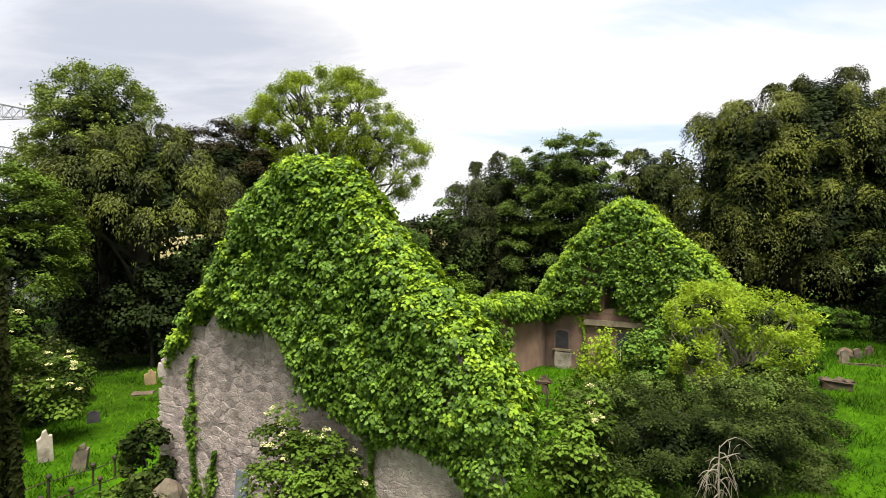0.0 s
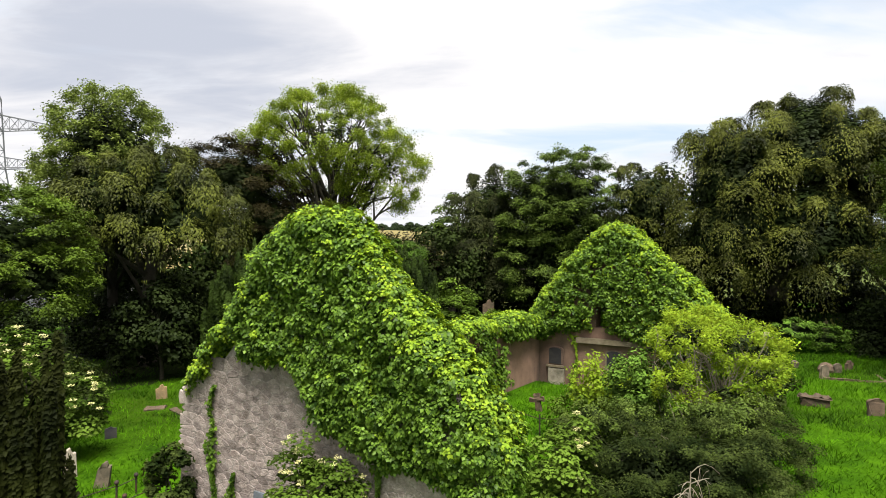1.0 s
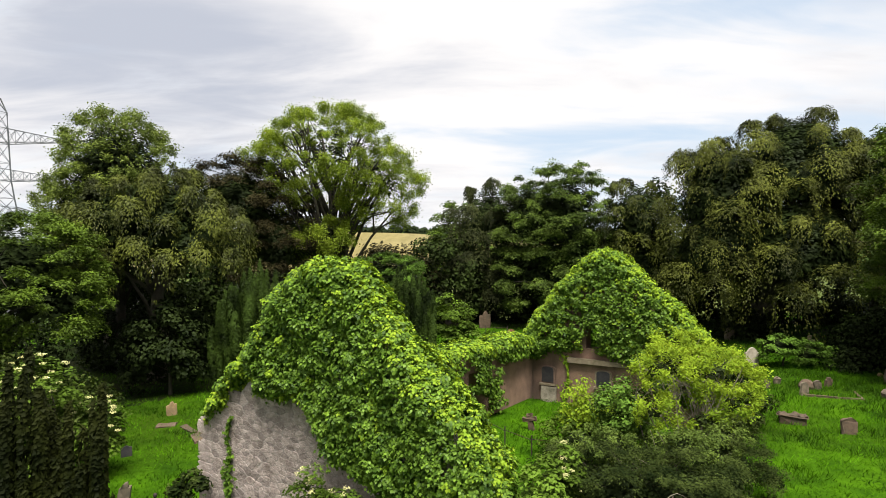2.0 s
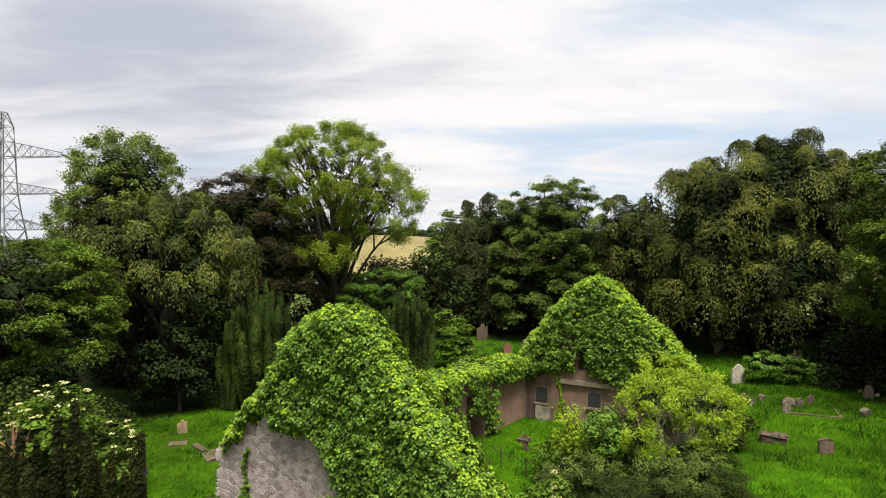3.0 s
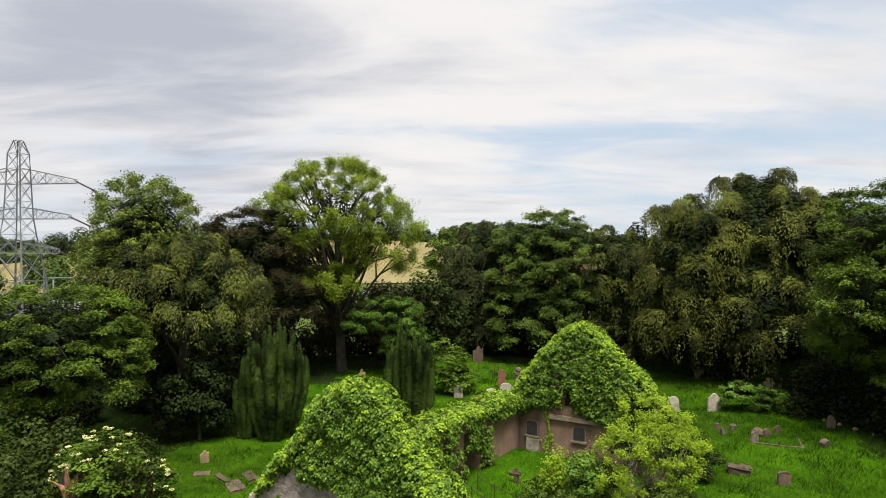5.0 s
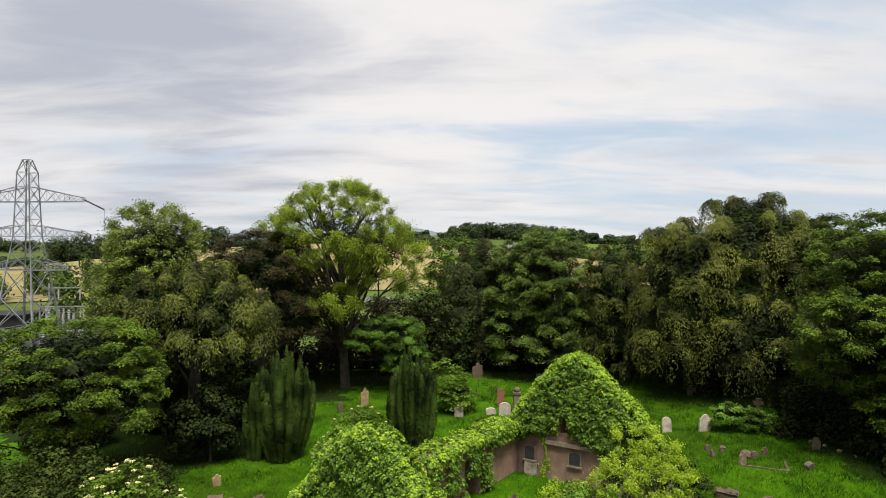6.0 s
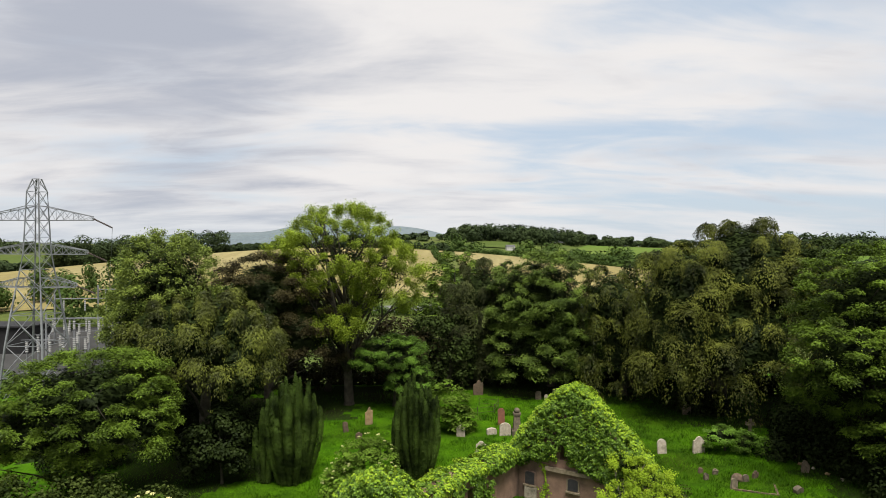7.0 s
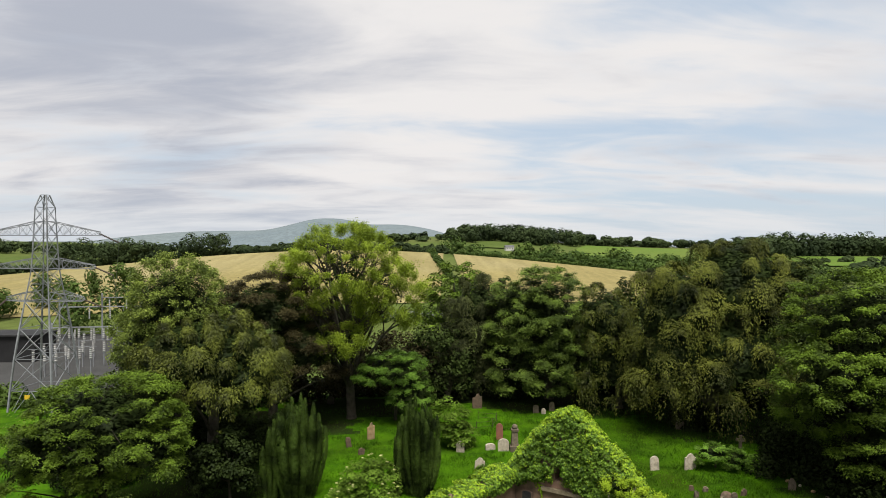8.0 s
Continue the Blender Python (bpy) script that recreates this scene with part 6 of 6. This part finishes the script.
def railing(points, hgt, label, rails=2, group="", spear=True):
    x0, y0 = points[0]
    t = thing("iron_railing", Matrix.Translation((x0, y0, gz(x0, y0))), label, "railing", group)
    tops = []
    for x, y in points:
        z = gz(x, y) - gz(x0, y0)
        bm = bmesh.new()
        bar(bm, (x - x0, y - y0, z - 0.2), (x - x0, y - y0, z + hgt), 0.045)
        if spear:
            bmesh.ops.create_uvsphere(bm, u_segments=8, v_segments=5, radius=0.075, matrix=Matrix.Translation((x - x0, y - y0, z + hgt)))
        part("post", bm, IRON, t)
        tops.append(Vector((x - x0, y - y0, z)))
    for a, b in zip(tops, tops[1:]):
        for k in range(rails):
            bm = bmesh.new()
            zz = hgt * (0.82 - 0.5 * k)
            bar(bm, a + Vector((0, 0, zz)), b + Vector((0, 0, zz - 0.03)), 0.022)
            part("rail", bm, IRON, t)
    return t


railing([(-8.7, 17.3), (-9.15, 16.6), (-9.5, 15.9), (-9.97, 15.4), (-10.4, 14.8)], 0.58, "black rusted iron grave railing with ball tops", 1)
railing([(-9.6, 18.2), (-9.9, 17.6), (-10.65, 16.8), (-11.15, 15.9)], 0.58, "black rusted iron grave railing half hidden in grass", 1)
railing([(2.2, 47.5), (3.6, 47.2), (5.2, 47.6), (5.8, 49.6), (4.0, 50.4)], 0.9, "rusted iron railing round an overgrown grave", 2, spear=False)
railing([(1.9, 23.2), (2.6, 22.0), (3.5, 20.9), (4.4, 20.6)], 0.8, "thin rusted railing inside the nave", 1, spear=False)
railing([(1.2, 22.6), (1.5, 21.6), (2.0, 20.6)], 0.9, "rusted grave rail by the side wall", 2, spear=False)

# ---- pylon and substation ----
PY = (-47.4, 64.0)
pz0 = -2.6
pylon = thing("pylon", Matrix.Translation((PY[0], PY[1], pz0)) @ Matrix.Rotation(radians(-5), 4, "Z"), "grey galvanised steel lattice electricity pylon", "pylon")
LEVELS = [(0, 2.8), (3.7, 2.55), (7.4, 2.25), (10.9, 1.87), (14.1, 1.50), (16.2, 1.22), (18.0, 1.02), (20.0, 0.93), (22.0, 0.86), (23.7, 0.79), (25.4, 0.74), (26.9, 0.32)]
for sx, sy in ((1, 1), (1, -1), (-1, -1), (-1, 1)):
    bm = bmesh.new()
    tube(bm, [(sx * w, sy * w, zq) for zq, w in LEVELS], [0.13 if zq < 14 else 0.075 for zq, w in LEVELS], 4)
    part("leg", bm, STEEL, pylon)


def brace(a, b, w):
    bm = bmesh.new()
    bar(bm, a, b, w)
    part("brace", bm, STEEL, pylon)


for ax in range(4):
    rot = Matrix.Rotation(ax * math.pi / 2, 3, "Z")
    for i, ((z0, w0), (z1, w1)) in enumerate(zip(LEVELS, LEVELS[1:])):
        a, b, c, d = (rot @ Vector(q) for q in ((-w0, -w0, z0), (w0, -w0, z0), (w1, -w1, z1), (-w1, -w1, z1)))
        th = 0.07 if z0 < 12 else 0.042
        m0 = rot @ Vector((0, -w1, z1))
        brace(a, m0 if i == 0 else c, th)
        brace(b, m0 if i == 0 else d, th)
        brace(d, c, th)
leads = []
for zc, ln, hh, wb in ((22.0, 7.0, 1.7, 0.86), (18.0, 6.3, 1.3, 1.02), (14.1, 4.9, 1.2, 1.5)):
    for sx in (1, -1):
        bm = bmesh.new()
        tip = Vector((sx * ln, 0, zc + 0.15))
        roots = [Vector((sx * wb * 0.9, y, zc + dz)) for y in (wb * 0.9, -wb * 0.9) for dz in (0, hh)]
        ends = [Vector((sx * ln * 0.97, y, zc + dz)) for y in (0.25, -0.25) for dz in (0.0, 0.45)]
        for q, w in zip(roots, ends):
            bar(bm, q, w, 0.075)
        for k in range(1, 7):
            t0, t1 = k / 6, (k - 1) / 6
            for i, j in ((0, 1), (2, 3), (0, 2), (1, 3)):
                bar(bm, roots[i].lerp(ends[i], t0), roots[j].lerp(ends[j], t1 if k % 2 else t0), 0.035)
                bar(bm, roots[i].lerp(ends[i], t1), roots[j].lerp(ends[j], t0), 0.035)
        bar(bm, ends[0].lerp(ends[3], 0.5), tip, 0.2)
        arm = part("crossarm", bm, STEEL, pylon)
        bm = bmesh.new()
        a = tip
        b = tip + Vector((1.5 if sx > 0 else 0.3, 1.2 if sx > 0 else -2.2, -1.0))
        tube(bm, [a.lerp(b, k / 24) for k in range(25)], [0.13 if k % 2 else 0.05 for k in range(25)], 7)
        part("insulator", bm, INSUL, arm, "brown disc insulator string")
        if sx > 0:
            leads.append(pylon.matrix_world @ b)
bm = bmesh.new()
box(bm, -0.3, 0.3, -3.16, -3.10, 2.9, 3.4)
part("warning_plate", bm, YELLOW, pylon, "yellow warning plate")

# downleads from the pylon to the substation
for k, a in enumerate(leads):
    b = Vector((-59.0 + 2.4 * k, 102.5, gz(-59.0, 102.5) + 7.3))
    bm = bmesh.new()
    tube(bm, [a.lerp(b, f) - Vector((0, 0, 3.2 * math.sin(f * math.pi))) for f in np.linspace(0, 1, 13)], [0.022] * 13, 5)
    tagged(part("power_cable", bm, STEEL), "thin grey power cable sagging to the substation", "cable", "downlead cables")

# substation behind the pylon
def gantry(x, y, span, hgt, yaw):
    t = thing("gantry", Matrix.Translation((x, y, gz(x, y) + 0.1)) @ pose(0, 0, 0, 0, 0, yaw), "grey steel substation gantry with insulators", "gantry", "gantries")
    for sx in (-1, 1):
        bm = bmesh.new()
        bar(bm, (sx * span / 2, 0, 0), (sx * span / 2, 0, hgt + 0.8), 0.22)
        part("column", bm, STEEL, t)
    bm = bmesh.new()
    bar(bm, (-span / 2, -0.3, hgt), (span / 2, -0.3, hgt), 0.12)
    bar(bm, (-span / 2, 0.3, hgt), (span / 2, 0.3, hgt), 0.12)
    for k in range(10):
        bar(bm, (-span / 2 + span * k / 10, -0.3, hgt), (-span / 2 + span * (k + 1) / 10, 0.3, hgt), 0.06)
    part("beam", bm, STEEL, t)
    for k in range(4):
        px = -span / 2 + span * (k + 0.5) / 4
        bm = bmesh.new()
        tube(bm, [(px, -0.6, hgt - 2.2 + q * 0.18) for q in range(12)], [0.16 if q % 2 else 0.09 for q in range(12)], 7)
        part("insulator", bm, PORCELAIN, t, "white ribbed insulator")
    return t


def busbar_stand(x, y, yaw):
    t = thing("insulator_stand", Matrix.Translation((x, y, gz(x, y) + 0.1)) @ pose(0, 0, 0, 0, 0, yaw), "white insulators on grey steel posts", "insulator", "insulator stands")
    for k in range(3):
        px = (k - 1) * 1.6
        bm = bmesh.new()
        bar(bm, (px, 0, 0), (px, 0, 2.4), 0.16)
        part("post", bm, STEEL, t)
        bm = bmesh.new()
        tube(bm, [(px, 0, 2.4 + q * 0.16) for q in range(12)], [0.24 if q % 2 else 0.12 for q in range(12)], 7)
        part("insulator", bm, PORCELAIN, t)
    bm = bmesh.new()
    bar(bm, (-2.4, 0, 4.35), (2.4, 0, 4.35), 0.07)
    part("busbar", bm, STEEL, t)
    return t


for x, y, sp, hh, yw in ((-61, 103, 14, 7.2, 8), (-58, 92, 10, 6.0, 8), (-57, 108, 12, 8.0, 8)):
    gantry(x, y, sp, hh, yw)
first = busbar_stand(-60, 84.5, 8)
for x, y in ((-60.5, 88), (-55.5, 86), (-55.5, 90), (-64.5, 99), (-58.5, 99), (-53, 96), (-60, 95.5), (-53.5, 101)):
    copy_thing(first, Matrix.Translation((x, y, gz(x, y) + 0.1)) @ pose(0, 0, 0, 0, 0, 8))
t = thing("switch_house", Matrix.Translation((-75, 95.5, gz(-75, 95.5))), "low dark-clad substation building", "building")
bm = bmesh.new()
box(bm, -8, 8.5, -3, 3, -0.5, 4.2)
bmesh.ops.bevel(bm, geom=bm.edges[:], offset=0.05, segments=1)
part("wall", bm, SHED, t)
bm = bmesh.new()
box(bm, -8.4, 8.9, -3.4, 3.4, 4.2, 4.45)
part("roof", bm, SHED, t)

# ---- grass: blades over the churchyard ----
n = 190000
px = rng.uniform(-26, 36, n)
py = rng.uniform(8, 56, n)
keep = rng.random(n) < np.clip(1.25 - (py - 10) / 60, 0.25, 1)
px, py = px[keep], py[keep]
pu_ = px * CH_C[0] + py * CH_C[1]
pv_ = px * CH_A[0] + py * CH_A[1]
ok = ~((pu_ > -14.5) & (pu_ < -4.4) & (pv_ > 9.3) & (pv_ < 10.2)) & ~((pu_ > -14.4) & (pu_ < -11.7) & (pv_ > 10) & (pv_ < 27.8)) & ~((pu_ > -13) & (pu_ < -3) & (pv_ > 26.8) & (pv_ < 27.8))
# few blades over the ground that is darkened for shade
ok &= ~shaded(px, py) | (rng.random(len(px)) < 0.3)
px, py = px[ok], py[ok]
n = len(px)
tuft = noise_many(np.stack([px, py, px * 0], 1), 0.55, 3)
bh = 0.10 + 0.18 * np.clip(tuft + 0.3, 0, 1) + rng.uniform(0, 0.08, n)
a = rng.uniform(0, math.tau, n)
base = np.stack([px, py, ground_z(px, py) - 0.02], 1)
wdt = np.stack([np.cos(a), np.sin(a), 0 * a], 1) * 0.02
bend = np.stack([rng.normal(size=n) * 0.16 + 0.04, rng.normal(size=n) * 0.16, bh], 1)
vv = np.empty((n, 3, 3))
vv[:, 0], vv[:, 1], vv[:, 2] = base - wdt, base + wdt, base + bend
loops = np.arange(3 * n)
tagged(new("grass", raw_mesh("grass", vv.reshape(-1, 3), loops, np.arange(n) * 3, np.full(n, 3), BLADE)), "long lush green churchyard grass", "grass", kind="stuff")

# darker rough tussocks of longer grass; extra ones on the right stand for shade
n = 130000
px = rng.uniform(-14, 36, n)
py = rng.uniform(9, 52, n)
tuft = noise_many(np.stack([px, py, px * 0 + 4], 1), 0.5, 8) + 0.6 * noise_many(np.stack([px, py, px * 0 + 9], 1), 1.6, 9)
pu_ = px * CH_C[0] + py * CH_C[1]
pv_ = px * CH_A[0] + py * CH_A[1]
# lower limits to the right: denser dark blades paint the shade there
ok = (tuft > np.where(px > 20, -0.12, np.where(px > 15, 0.10, 0.30))) & ~((pu_ > -14.5) & (pu_ < -2.5) & (pv_ > 9.3) & (pv_ < 28))
px, py, tuft = px[ok], py[ok], tuft[ok]
n = len(px)
a = rng.uniform(0, math.tau, n)
base = np.stack([px, py, ground_z(px, py) - 0.02], 1)
wdt = np.stack([np.cos(a), np.sin(a), 0 * a], 1) * 0.018
bend = np.stack([rng.normal(size=n) * 0.2, rng.normal(size=n) * 0.2, 0.18 + 0.2 * np.clip(tuft, 0, 1) + rng.uniform(0, 0.1, n)], 1)
vv = np.empty((n, 3, 3))
vv[:, 0], vv[:, 1], vv[:, 2] = base - wdt, base + wdt, base + bend
tagged(new("rough_grass", raw_mesh("rough_grass", vv.reshape(-1, 3), np.arange(3 * n), np.arange(n) * 3, np.full(n, 3), ROUGH_BLADE)), "dark tussocks of longer rough grass among graves, thickened for shade on the right", "grass", kind="stuff")

# ---- rubble stones of the near gable, one by one ----


def bare(u, z):
    """Whether the stone face is free of ivy here."""
    if u < -9.6:
        lim = np.interp(u, (-14.35, -13.5, -12.6, -12.0, -10.2, -9.6), (2.9, 3.5, 4.3, 4.1, 4.15, 3.0))
        return z < lim
    return z < np.interp(u, (-9.6, -7.7, -6.6, -4.6), (2.9, 2.4, 2.4, 1.0))


def cells(points, stretch, reach):
    """The cell round each point, cut from a box by the lines half way to its neighbours."""
    p = np.array(points)
    q = p * np.array([1.0, stretch])
    for i in range(len(p)):
        poly = [(-reach, -reach), (reach, -reach), (reach, reach), (-reach, reach)]
        d = q - q[i]
        for j in np.argsort(np.sum(d * d, axis=1))[1:16]:
            nx_, nz_ = d[j]
            lim = (nx_ * nx_ + nz_ * nz_) / 2
            cut = []
            for (x0, z0), (x1, z1) in zip(poly, poly[1:] + poly[:1]):
                s0, s1 = x0 * nx_ + z0 * nz_ - lim, x1 * nx_ + z1 * nz_ - lim
                if s0 <= 0:
                    cut.append((x0, z0))
                if (s0 < 0) != (s1 < 0):
                    f = s0 / (s0 - s1)
                    cut.append((x0 + (x1 - x0) * f, z0 + (z1 - z0) * f))
            poly = cut
            if len(poly) < 3:
                break
        yield [(x, z / stretch) for x, z in poly]


r = random.Random(12)
seeds = []
for tries in range(6000):
    u, z = r.uniform(-14.3, -5.4), r.uniform(-0.6, 4.0)
    gap = r.choice((0.14, 0.2, 0.3, 0.46, 0.62))
    if bare(u, z) and all(abs(u - a) > 1.0 or math.hypot(u - a, (z - b) * 1.9) > gap for a, b in seeds):
        seeds.append((u, z))
rest = bmesh.new()
count = 0
for (u, z), poly in zip(seeds, cells(seeds, 1.9, 0.5)):
    if len(poly) < 3:
        continue
    single = u < -9.8 and z > 0.1 and count < 330
    bm = bmesh.new() if single else rest
    n = len(poly)
    out = r.uniform(0.0, 0.012)
    off = Vector((0, 0, 0)) if single else Vector((u, 9.36, z))
    mids = [((x0 + x1) / 2, (z0 + z1) / 2) for (x0, z0), (x1, z1) in zip(poly, poly[1:] + poly[:1])]
    poly = [q for pair in zip(poly, mids) for q in pair]
    wob = [r.uniform(0.80, 0.97) if i % 2 == 0 else r.uniform(0.86, 1.10) for i in range(len(poly))]
    n = len(poly)
    back = [bm.verts.new(Vector((x * f, 0.05, y * f)) + off) for (x, y), f in zip(poly, wob)]
    front = [bm.verts.new(Vector((x * f * 0.985, -0.0015, y * f * 0.985)) + off) for (x, y), f in zip(poly, wob)]
    face = [bm.verts.new(Vector((x * f * 0.9, -0.0045 - out + r.uniform(-0.004, 0.004), y * f * 0.9)) + off) for (x, y), f in zip(poly, wob)]
    for lo, hi in ((back, front), (front, face)):
        for i in range(n):
            bm.faces.new((lo[i], lo[(i + 1) % n], hi[(i + 1) % n], hi[i]))
    bm.faces.new(face)
    if single:
        ob = part("stone", bm, RUBBLE, near_gable)
        ob.location = (u, 9.36, z)
        count += 1
part("stones", rest, RUBBLE, near_gable)["kind"] = "stuff"
